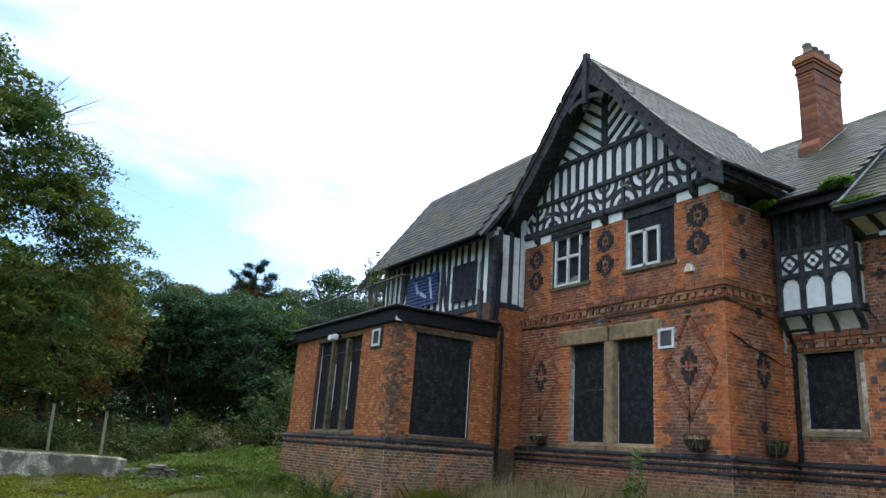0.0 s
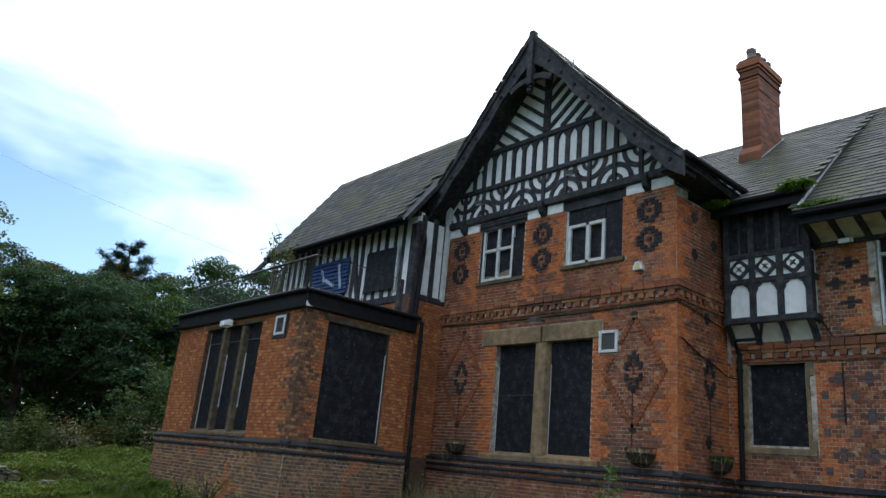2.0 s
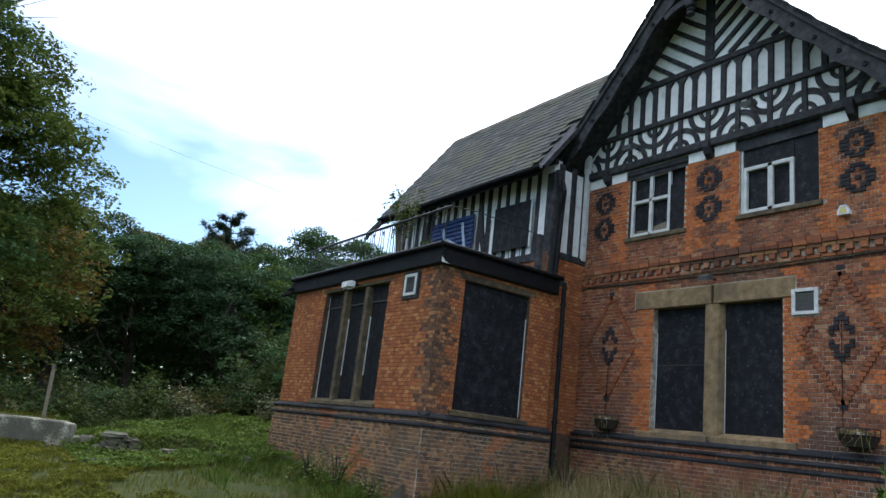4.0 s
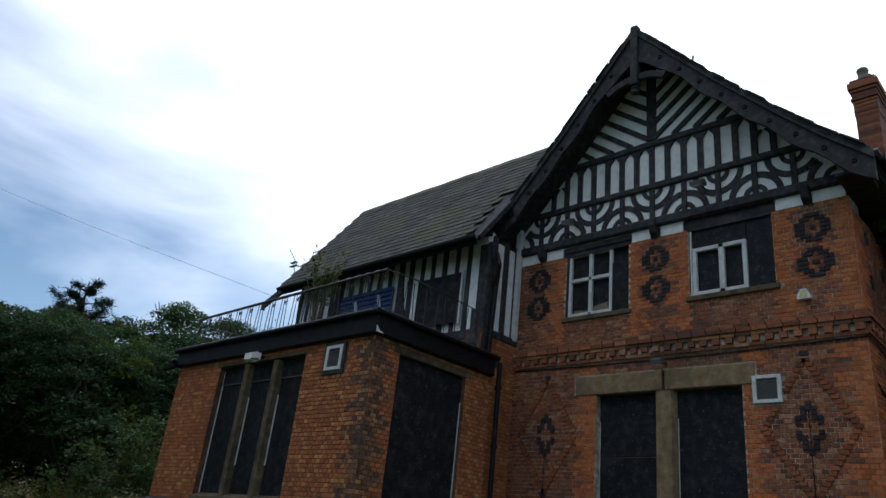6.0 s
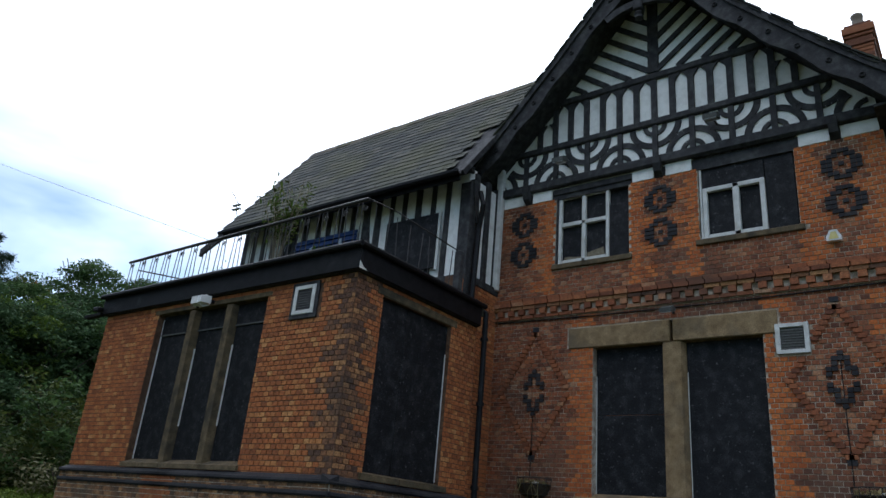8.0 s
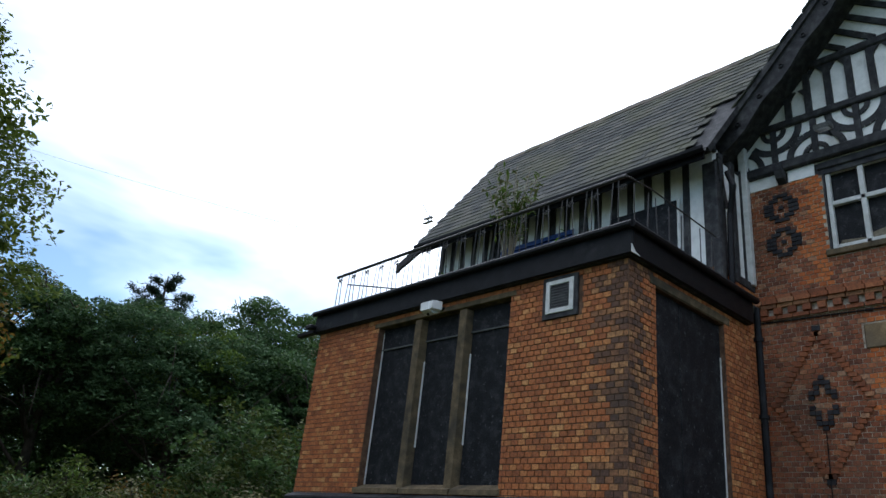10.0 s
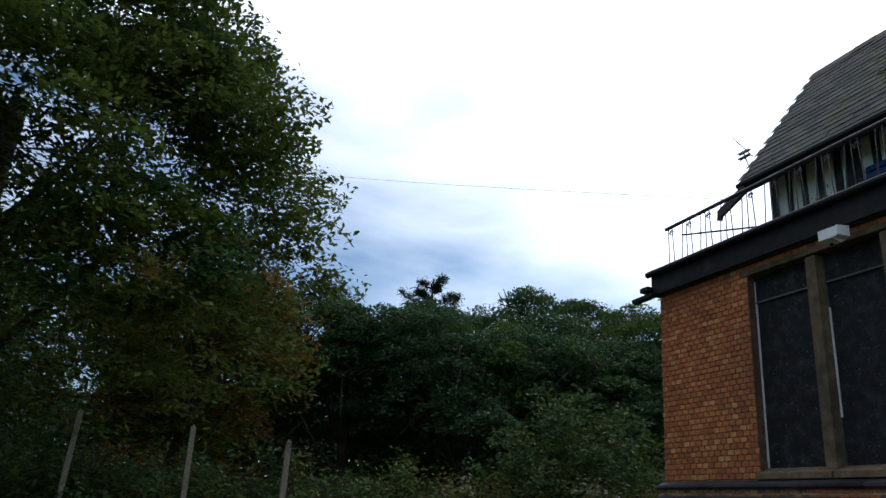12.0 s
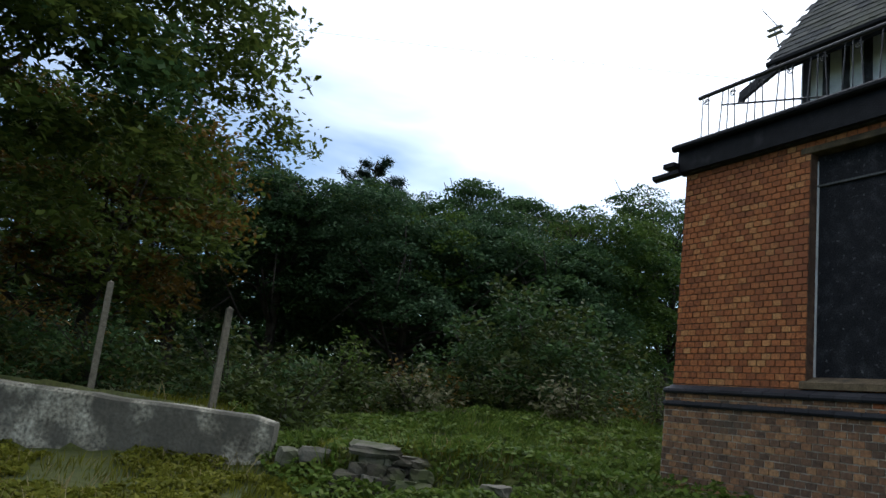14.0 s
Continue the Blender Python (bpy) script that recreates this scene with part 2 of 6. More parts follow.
STRAW = leafy("dry_grass", (.14, .12, .045), (.27, .22, .10), (.38, .31, .16), (.45, .38, .22))
WEED = leafy("bank_weeds", (.038, .066, .011), (.085, .135, .020), (.14, .19, .034), (.21, .21, .060))
SHRUB = leafy("olive_shrub_leaves", (.018, .030, .008), (.042, .060, .014), (.072, .092, .022), (.115, .118, .035))
MOSS = leafy("gutter_moss", (.05, .10, .01), (.08, .15, .015), (.10, .18, .02), (.12, .2, .04))
LEAF_DARK = leafy("dark_sycamore_leaves", (.018, .038, .014), (.040, .078, .025), (.070, .122, .037), (.108, .162, .050))
LEAF_MID = leafy("green_maple_leaves", (.032, .053, .012), (.070, .102, .021), (.118, .158, .030), (.185, .192, .044))
LEAF_BLUE = leafy("blue_green_leaves", (.019, .040, .018), (.044, .084, .037), (.074, .126, .056), (.112, .165, .074))
LEAF_RUST = leafy("rusty_autumn_leaves", (.05, .032, .008), (.11, .068, .014), (.18, .11, .022), (.19, .15, .035))
LEAF_LIGHT = leafy("light_green_leaves", (.035, .065, .012), (.065, .11, .02), (.10, .15, .03), (.15, .19, .05))
NEEDLE = leafy("dark_pine_needles", (.007, .016, .009), (.014, .03, .016), (.022, .042, .022), (.035, .055, .03))
WEATHERED = leafy("pale_thinning_leaves", (.07, .075, .03), (.13, .13, .06), (.2, .19, .11), (.27, .26, .18))


# ---- mesh building ----
class Shape:
    """Collects the corners and faces of one mesh."""

    def __init__(self):
        self.v, self.f = [], []

    def add(self, verts, faces):
        k = len(self.v)
        self.v += [tuple(p) for p in verts]
        self.f += [tuple(k + i for i in q) for q in faces]
        return self

    def box(self, x0, x1, y0, y1, z0, z1):
        return self.add([(x, y, z) for x in (x0, x1) for y in (y0, y1) for z in (z0, z1)],
                        [(0, 1, 3, 2), (4, 6, 7, 5), (0, 4, 5, 1), (2, 3, 7, 6), (0, 2, 6, 4), (1, 5, 7, 3)])

    def cbox(self, x0, x1, y0, y1, z0, z1, c=0.012):
        """A box whose edges are cut back by c."""
        bm = bmesh.new()
        bmesh.ops.create_cube(bm, size=1)
        for p in bm.verts:
            p.co = Vector((x0 + (p.co.x + .5) * (x1 - x0), y0 + (p.co.y + .5) * (y1 - y0), z0 + (p.co.z + .5) * (z1 - z0)))
        bmesh.ops.bevel(bm, geom=bm.edges[:], offset=c, segments=1, affect="EDGES")
        bm.verts.index_update()
        self.add([p.co[:] for p in bm.verts], [[p.index for p in q.verts] for q in bm.faces])
        bm.free()
        return self

    def prism(self, outline, push):
        """A solid from a flat outline pushed along a vector."""
        n, push = len(outline), Vector(push)
        a = [Vector(p) for p in outline]
        faces = [tuple(range(n))[::-1], tuple(range(n, 2 * n))] + [(i, (i + 1) % n, n + (i + 1) % n, n + i) for i in range(n)]
        return self.add(a + [p + push for p in a], faces)

    def beam(self, p, q, wide, deep, side=(1, 0, 0)):
        """A squared timber from p to q; deep is its size along side."""
        p, q = Vector(p), Vector(q)
        d = (q - p).normalized()
        s = Vector(side)
        s = (s - d * s.dot(d)).normalized() * deep / 2
        u = d.cross(s).normalized() * wide / 2
        return self.add([e + a * s + b * u for e in (p, q) for a, b in ((-1, -1), (1, -1), (1, 1), (-1, 1))],
                        [(3, 2, 1, 0), (4, 5, 6, 7), (0, 1, 5, 4), (1, 2, 6, 5), (2, 3, 7, 6), (3, 0, 4, 7)])

    def tube(self, pts, r, n=8, r_end=None):
        pts = [Vector(p) for p in pts]
        rings = []
        for i, p in enumerate(pts):
            d = (pts[min(i + 1, len(pts) - 1)] - pts[max(i - 1, 0)]).normalized()
            s = d.cross(Vector((0.3, 0.1, 1)) if abs(d.z) < .9 else Vector((1, 0.2, 0))).normalized()
            u = d.cross(s)
            rr = r if r_end is None else r + (r_end - r) * i / (len(pts) - 1)
            rings += [p + (s * math.cos(a) + u * math.sin(a)) * rr for a in (2 * math.pi * k / n for k in range(n))]
        m = len(pts)
        faces = [(i * n + k, i * n + (k + 1) % n, (i + 1) * n + (k + 1) % n, (i + 1) * n + k) for i in range(m - 1) for k in range(n)]
        faces += [tuple(range(n))[::-1], tuple(range((m - 1) * n, m * n))]
        return self.add(rings, faces)

    def lathe(self, profile, centre, n=16):
        """profile: (radius, height) from the bottom up."""
        c = Vector(centre)
        verts = [c + Vector((r * math.cos(2 * math.pi * k / n), r * math.sin(2 * math.pi * k / n), h)) for r, h in profile for k in range(n)]
        m = len(profile)
        faces = [(i * n + k, i * n + (k + 1) % n, (i + 1) * n + (k + 1) % n, (i + 1) * n + k) for i in range(m - 1) for k in range(n)]
        return self.add(verts, faces + [tuple(range(n))[::-1], tuple(range((m - 1) * n, m * n))])


BASE = {}


def thing(name, at, label="", category="", group="", kind=""):
    """An Empty at the base of a thing, to hold its parts."""
    ob = tagged(new(name), label, category, group, kind)
    ob.location = at
    ob.empty_display_size = 0.1
    BASE[ob] = Vector(at)
    return ob


def solid(name, shape, mat, parent=None, label="", category="", group="", kind="", smooth=False):
    """One mesh object from a Shape in world places: top-level, or a part under parent."""
    base = BASE.get(parent, Vector((0, 0, 0)))
    me = bpy.data.meshes.new(name)
    if parent is None:
        xs = np.array(shape.v)
        base = Vector((float(xs[:, 0].mean()), float(xs[:, 1].mean()), float(xs[:, 2].min())))
    me.from_pydata([tuple(Vector(p) - base) for p in shape.v], [], shape.f)
    me.materials.append(mat)
    if smooth:
        me.polygons.foreach_set("use_smooth", [True] * len(me.polygons))
    bm = bmesh.new()
    bm.from_mesh(me)
    bmesh.ops.recalc_face_normals(bm, faces=bm.faces[:])
    bm.to_mesh(me)
    bm.free()
    ob = tagged(new(name, me), label, category, group, kind)
    if parent is None:
        ob.location = base
    else:
        ob.parent = parent
    BASE[ob] = base
    return ob


part = solid


# ---- ground ----
def ease(a):
    a = min(max(a, 0.0), 1.0)
    return a * a * (3 - 2 * a)


WALL_A, WALL_B = Vector((-9.0, 28.6)), Vector((3.75, 21.9))      # line of the low concrete wall


def behind_wall(x, y):
    """Metres behind the low wall, and how far along it."""
    d = (WALL_B - WALL_A).normalized()
    p = Vector((x, y)) - WALL_A
    return d.x * p.y - d.y * p.x, p.dot(d)


def ground_z(x, y):
    z = 0.36 - 0.02 * min(max(y, -20), 20) + 0.95 * ease((x - 1.5) / 9.5) + 0.58 * ease((y - 11.5) / 9) + 0.34 * ease((y - 20) / 4.5) * ease((x - .8) / 2.6)
    off, along = behind_wall(x, y)
    if along < 14.1:
        z += max(0.0, 1.30 - z) * ease((off - 0.12) / 0.4) * ease((14.1 - along) / .5)
    bank = (x - 4.45) * .5 + (y - 20.45) * .866      # low bank held by the tumbled stones
    z += .30 * ease(bank / .45) * ease((2.6 - bank) / 2.2) * ease((x - 3.7) / .6) * ease((7.0 - x) / 1.2)
    far = max(abs(x - 5), abs(y - 12))
    z += 0.10 * noise.noise((x * .35, y * .35, 3.1)) + 0.05 * noise.noise((x * 1.3, y * 1.3, 7.7)) * ease((60 - far) / 30)
    return z


def build_ground():
    """One sheet, fine near the house and coarse to the horizon."""
    def ticks(lo, hi, far):
        fine = [lo + i * 0.3 for i in range(int((hi - lo) / 0.3) + 1)]
        out, step = [], 0.6
        x = hi
        while x < far:
            x += step
            step *= 1.35
            out.append(x)
        low, step, x = [], 0.6, lo
        while x > -far:
            x -= step
            step *= 1.35
            low.append(x)
        return low[::-1] + fine + out
    xs, ys = ticks(-9, 14, 1500), ticks(-3, 34, 1500)
    s = Shape()
    s.v = [(x, y, ground_z(x, y)) for x in xs for y in ys]
    m = len(ys)
    s.f = [(i * m + j, (i + 1) * m + j, (i + 1) * m + j + 1, i * m + j + 1) for i in range(len(xs) - 1) for j in range(m - 1)]
    return solid("ground", s, EARTH, None, "uneven grassy ground rising to the house", "ground", kind="structure", smooth=True)


build_ground()

# ---- brick walls ----
COURSE, STRETCH, HEAD = 0.067, 0.212, 0.106
HALF = (COURSE - .011) / 2
BRICK_MESH = {}


def brick_mesh(length, mat):
    """A brick face with five sides, shared by all alike bricks; it looks along -y."""
    key = (length, mat.name)
    if key not in BRICK_MESH:
        me = bpy.data.meshes.new("brick")
        h, l, d = (COURSE - 0.011) / 2, (length - 0.011) / 2, 0.008
        e = 0.003
        me.from_pydata([(-l, 0, -h), (l, 0, -h), (l, 0, h), (-l, 0, h), (-l, -d + e, -h), (l, -d + e, -h), (l, -d + e, h), (-l, -d + e, h),
                        (-l + e, -d, -h + e), (l - e, -d, -h + e), (l - e, -d, h - e), (-l + e, -d, h - e)], [],
                       [(8, 9, 10, 11)] + [(a, (a + 1) % 4, 4 + (a + 1) % 4, 4 + a) for a in range(4)] + [(4 + a, 4 + (a + 1) % 4, 8 + (a + 1) % 4, 8 + a) for a in range(4)])
        me.materials.append(mat)
        BRICK_MESH[key] = me
    return BRICK_MESH[key]


LATER = []       # brick pieces that are laid last


def lay(wall, axis, plane, u0, u1, z0, z1, holes, mat_of, heart, limit=300, headers=True):
    """Flemish bond, or headers alone, over a wall face: axis y looks along -x, axis x along -y. heart: the stretch whose bricks are pieces of their own."""
    rng = random.Random(int(plane * 100) + int(z0 * 10))
    joined, whole = {}, []
    for k in range(int(round((z1 - z0) / COURSE))):
        zc = z0 + (k + .5) * COURSE
        spans = [(u0, u1)]
        for a, b, c, d in holes:
            if c < zc < d:
                spans = [q for s, t in spans for q in ((s, min(t, a)), (max(s, b), t)) if q[1] - q[0] > .03]
        u, long = (u0 - (HEAD / 2 if k % 2 else 0.0), False) if headers else (u0 - (0.159 if k % 2 else 0.0), True)
        while u < u1:
            length = STRETCH if long else HEAD
            for s, t in spans:
                a, b = max(u, s), min(u + length, t)
                if b - a > .04:
                    mat = mat_of((a + b) / 2, zc, k)
                    if b - a > length - .002:
                        whole.append(((a + b) / 2, zc, length, mat))
                    else:
                        joined.setdefault(mat.name, (mat, []))[1].append((a, b, zc))
            u, long = u + length, not long and not headers
    whole.sort(key=lambda q: abs(q[0] - heart[0]) + abs(q[1] - heart[1]))
    for u, zc, length, mat in whole[limit:]:
        joined.setdefault(mat.name, (mat, []))[1].append((u - length / 2, u + length / 2, zc))
    for mat, rows in joined.values():
        s = Shape()
        for a, b, zc in rows:
            d = 0.006 + rng.random() * .005
            lo, hi, bot, top = a + .0055, b - .0055, zc - HALF + rng.uniform(-.001, .001), zc + HALF + rng.uniform(-.001, .001)
            if axis == "y":
                verts = [(plane - e, u, z) for e in (0, d) for u, z in ((hi, bot), (lo, bot), (lo, top), (hi, top))]
            else:
                verts = [(u, plane - e, z) for e in (0, d) for u, z in ((lo, bot), (hi, bot), (hi, top), (lo, top))]
            s.add(verts, [(4, 5, 6, 7), (0, 1, 5, 4), (1, 2, 6, 5), (2, 3, 7, 6), (3, 0, 4, 7)])
        LATER.append(("rest", wall, s, mat))
    LATER.append(("pieces", wall, axis, plane, whole[:limit], rng))


def lay_all():
    for row in LATER:
        if row[0] == "rest":
            me = bpy.data.meshes.new("brickwork")
            base = BASE[row[1]]
            me.from_pydata([tuple(Vector(p) - base) for p in row[2].v], [], row[2].f)
            me.materials.append(row[3])
            ob = tagged(new("brickwork", me), kind="stuff")
            ob.parent = row[1]
        else:
            _, wall, axis, plane, rows, rng = row
            base = BASE[wall]
            for u, zc, length, mat in rows:
                ob = new("brick", brick_mesh(length, mat))
                ob.parent = wall
                e = rng.uniform(-.002, .003)
                at = Vector((plane - e, u, zc) if axis == "y" else (u, plane - e, zc)) - base
                ob.matrix_local = Matrix.Translation(at) @ Matrix.Rotation(radians(-90 if axis == "y" else 0), 4, "Z")


def slab(axis, plane, depth, u0, u1, z0, z1, holes=()):
    """A thick wall with openings through it."""
    us = sorted({u0, u1, *(min(max(q, u0), u1) for h in holes for q in h[:2])})
    zs = sorted({z0, z1, *(min(max(q, z0), z1) for h in holes for q in h[2:])})
    s = Shape()
    for a, b in zip(us, us[1:]):
        for c, d in zip(zs, zs[1:]):
            if not any(h[0] < (a + b) / 2 < h[1] and h[2] < (c + d) / 2 < h[3] for h in holes):
                if axis == "y":
                    s.box(plane, plane + depth, a, b, c, d)
                else:
                    s.box(a, b, plane, plane + depth, c, d)
    return s


F, SIDE, BAYF, BAYR, WING = 11.4, 8.36, 7.6, 14.0, 13.15
GF = [(10.08, 12.54, 2.36, 4.96)]
UP1, UP2 = (11.95, 13.25, 6.08, 7.40), (9.48, 10.84, 6.10, 7.52)


def near_edge(u, k, edges):
    reach = (0.22, 0.22, 0.22, 0.43, 0.43, 0.43)[k % 6]
    return any(0 <= (u - e) * s < reach for e, s in edges)


wall_front = solid("wall_front", slab("y", F, .4, SIDE, 14.42, .5, 7.3, [GF[0], UP1, UP2]), MORTAR, None, "red brick gable front with orange quoins and black diaper work", "wall", kind="structure")
front_edges = [(SIDE, 1)]
lay(wall_front, "y", F, SIDE, 14.40, 2.30, 5.225, [(9.86, 12.98, 4.62, 4.97), (10.08, 12.54, 2.3, 4.97), (9.51, 9.93, 4.33, 4.74)],
    lambda u, z, k: ORANGE if near_edge(u, k, [(SIDE, 1), (12.54, 1), (10.08, -1)]) else RED, (9.3, 3.9))
lay(wall_front, "y", F, SIDE, 14.40, 5.45, 7.3, [UP1, UP2, (9.4, 10.9, 6.02, 6.12), (11.9, 13.3, 5.98, 6.1)],
    lambda u, z, k: ORANGE if near_edge(u, k, [(SIDE, 1), (13.25, 1), (11.95, -1), (10.84, 1), (9.48, -1)]) else RED, (9.0, 6.6))
wall_side = solid("wall_side", slab("x", SIDE, .4, F + .41, WING + .3, .5, 7.15), MORTAR, None, "red brick side wall of the gable block", "wall", kind="structure")
lay(wall_side, "x", SIDE, F, WING, 2.30, 5.225, [], lambda u, z, k: ORANGE if near_edge(u, k, [(F, 1), (WING, -1)]) else RED, (11.9, 3.9))
lay(wall_side, "x", SIDE, F, WING, 5.45, 7.1, [], lambda u, z, k: ORANGE if near_edge(u, k, [(F, 1)]) else RED, (11.9, 6.0), 120)

# bay and the link behind it
BAYWIN = (15.69, 18.34, 2.33, 4.74)
BAYDOOR = (8.12, 9.66, 2.33, 4.62)
wall_bay_front = solid("wall_bay_front", slab("y", BAYF, .35, BAYR, 19.95, .4, 4.80, [BAYWIN]), MORTAR_WARM, None, "buff-orange brick front of the flat-roofed bay", "wall", kind="structure")
lay(wall_bay_front, "y", BAYF, BAYR, 19.95, 2.24, 4.79, [BAYWIN, (14.60, 15.15, 4.26, 4.73)],
    lambda u, z, k: QUOIN if near_edge(u, k, [(BAYR, 1)]) else TAN, (15.0, 3.5), headers=True)
wall_bay_side = solid("wall_bay_side", slab("x", BAYR, .35, BAYF + .36, 10.32, .4, 4.80, [BAYDOOR]), MORTAR_WARM, None, "brick side of the flat-roofed bay with a boarded opening", "wall", kind="structure")
lay(wall_bay_side, "x", BAYR, BAYF, 10.32, 2.24, 4.79, [BAYDOOR], lambda u, z, k: QUOIN if u < (8.06 if k % 6 < 3 else 7.84) else TAN, (8.0, 3.5), headers=True)
wall_bay_end = solid("wall_bay_end", slab("x", 19.6, .35, BAYF + .36, 14.0, .4, 4.80), TAN, None, "plain far end of the brick bay", "wall", kind="structure")
wall_link = solid("wall_link", slab("x", 14.36, .35, 10.33, F, .4, 5.74), MORTAR_WARM, None, "narrow brick link between bay and gable", "wall", kind="structure")
lay(wall_link, "x", 14.36, 10.33, F, 2.24, 5.69, [], lambda u, z, k: TAN, (10.9, 4.0), 150)

# wing beyond the gable block
RW, RWU, RWU2 = (7.0, 7.97, 2.94, 4.32), (4.6, 5.76, 4.85, 6.36), (0.5, 2.5, 2.94, 4.32)
wall_wing = solid("wall_wing", slab("y", WING, .4, -9, SIDE, .5, 6.7, [RW, RWU]), MORTAR, None, "red brick wing wall with dark diaper bricks", "wall", kind="structure")
lay(wall_wing, "y", WING, 1.5, SIDE, 2.30, 4.40, [(6.84, 8.1, 2.8, 4.45)],
    lambda u, z, k: ORANGE if near_edge(u, k, [(8.1, 1), (6.84, -1)]) else RED, (6.4, 3.6))
lay(wall_wing, "y", WING, 1.5, 6.72, 4.64, 6.52, [(4.5, 5.9, 4.75, 6.45)], lambda u, z, k: ORANGE if near_edge(u, k, [(5.9, 1)]) else RED, (6.3, 5.5), 200)
solid("wall_back", slab("y", 20.0, .4, -9, 20.2, .4, 7.0), RED, None, "plain back wall of the house", "wall", kind="structure")
solid("wall_end_south", slab("x", -9.4, .4, 13.2, 20.4, .4, 7.0), RED, None, "plain end wall of the wing", "wall", kind="structure")
solid("wall_end_north", slab("x", 20.0, .4, 10.5, 20.0, .4, 7.3), PLASTER, None, "plain end wall of the timbered range", "wall", kind="structure")

# plinths: projecting brick base with dark moulded courses
def plinth(name, outline, top, bands, mat, heart, label):
    """outline: corners along the foot of the wall, as (x, y); the base stands 0.11 m proud."""
    root = None
    for (x0, y0), (x1, y1) in zip(outline, outline[1:]):
        along_y = abs(y1 - y0) > abs(x1 - x0)
        lo, hi = (min(y0, y1), max(y0, y1)) if along_y else (min(x0, x1), max(x0, x1))
        axis, plane = ("y", x0 - .11) if along_y else ("x", y0 - .11)
        lo -= .105 if not along_y or y0 in (SIDE, BAYR) else 0
        s = Shape()
        depth = .108
        if along_y:
            s.box(plane, plane + depth, lo, hi, .3, top - .02)
        else:
            s.box(lo + .006, hi, plane, plane + depth, .3, top - .02)
        root = solid(name, s, MORTAR, None, label, "plinth", kind="structure")
        rows = int((top - .75) / COURSE)
        z0 = top - .03 - rows * COURSE
        lay(root, axis, plane, lo, hi, z0, top - .03, [], lambda u, z, k: (QUOIN if mat is RED else PLINTH) if noise.noise((u * 1.1, z * 1.6, plane)) > .12 else (TAN if mat is PLINTH and noise.noise((u * .9, z * .9, 4)) > .2 else (RED if mat is RED else PLINTH)), (heart if along_y else lo + 1.0, 1.9), 240)
        for i, zb in enumerate(bands):
            s = Shape()
            e = .028 - .004 * i
            cut = [(0, zb - .035), (-e, zb - .035), (-e - .012, zb - .012), (-e - .004, zb + .014), (.11 if i == 0 else 0, zb + (.075 if i == 0 else .034))]
            if i == 0:
                cut += [(.11, zb - .035)]
            for a, b in [(lo + q * .24, min(lo + q * .24 + .235, hi)) for q in range(int((hi - lo) / .24) + 1)]:
                if b - a < .03:
                    continue
                if along_y:
                    s.prism([(plane + c, a - (.04 if a == lo else 0), z) for c, z in cut], (0, b - a + (.04 if a == lo else 0), 0))
                else:
                    s.prism([(a - (.04 if a == lo else 0), plane + c, z) for c, z in cut], (b - a + (.04 if a == lo else 0), 0, 0))
            part("moulded_course", s, BLUEBRICK, root, "dark glazed plinth course")


plinth("plinth", [(F, SIDE), (F, 14.3)], 2.30, (2.285, 2.16, 2.04), RED, 9.0, "red brick plinth with dark moulded courses")
plinth("plinth", [(F, SIDE), (WING, SIDE)], 2.30, (2.285, 2.16, 2.04), RED, 12.0, "red brick plinth with dark moulded courses")
plinth("plinth", [(WING, 1.5), (WING, SIDE - .12)], 2.30, (2.285, 2.16, 2.04), RED, 7.0, "red brick plinth with dark moulded courses")
plinth("plinth", [(BAYF, BAYR), (BAYF, 19.95)], 2.24, (2.225, 2.085), PLINTH, 16.0, "sooty mottled brick plinth of the bay")
plinth("plinth", [(BAYF, BAYR), (10.32, BAYR)], 2.24, (2.225, 2.085), PLINTH, 8.3, "sooty mottled brick plinth of the bay")


# dentilled string courses
DENTIL = bpy.data.meshes.new("dentil")
_s = Shape().box(-.055, .055, -.075, .05, -.045, .045)
DENTIL.from_pydata(_s.v, [], _s.f)
DENTIL.materials.append(RED)


def string_course(axis, plane, lo, hi, z, label):
    def band(a, b, proud):
        s = Shape()
        rng = random.Random(int(a * 100))
        u = lo - (proud if lo in (SIDE, F) else 0)
        while u < hi:
            w = min(.222, hi - u)
            d = proud + rng.uniform(-.003, .003)
            if axis == "y":
                s.box(plane - d, plane + .05, u, u + w - .008, a, b)
            else:
                s.box(u, u + w - .008, plane - d, plane + .05, a, b)
            u += .23
        return s
    root = solid("string_course", band(z + .16, z + .225, .10), RED, None, label, "string course", kind="structure")
    part("band", band(z + .232, z + .245 + .045, .06), RED, root)
    part("band", band(z + .10, z + .155, .075), QUOIN, root)
    part("band", band(z - .06, z - .005, .05), RED, root)
    back = Shape()
    if axis == "y":
        back.box(plane - .012, plane + .02, lo, hi, z - .005, z + .1)
        back.box(plane - .02, plane + .03, lo, hi, z - .07, z + .235)
    else:
        back.box(lo, hi, plane - .012, plane + .02, z - .005, z + .1)
        back.box(lo, hi, plane - .02, plane + .03, z - .07, z + .235)
    part("backing", back, MORTAR, root)
    u = lo + .06
    while u < hi:
        ob = new("dentil", DENTIL)
        ob.parent = root
        at = Vector((plane, u, z + .05) if axis == "y" else (u, plane, z + .05)) - BASE[root]
        ob.matrix_local = Matrix.Translation(at) @ Matrix.Rotation(radians(-90 if axis == "y" else 0), 4, "Z")
        u += .2


string_course("y", F, SIDE, 14.4, 5.26, "projecting red brick string course with dentils")
string_course("x", SIDE, F, WING, 5.26, "projecting red brick string course with dentils")
string_course("y", WING, 1.5, 8.25, 4.42, "projecting brick string course under the upper floor")


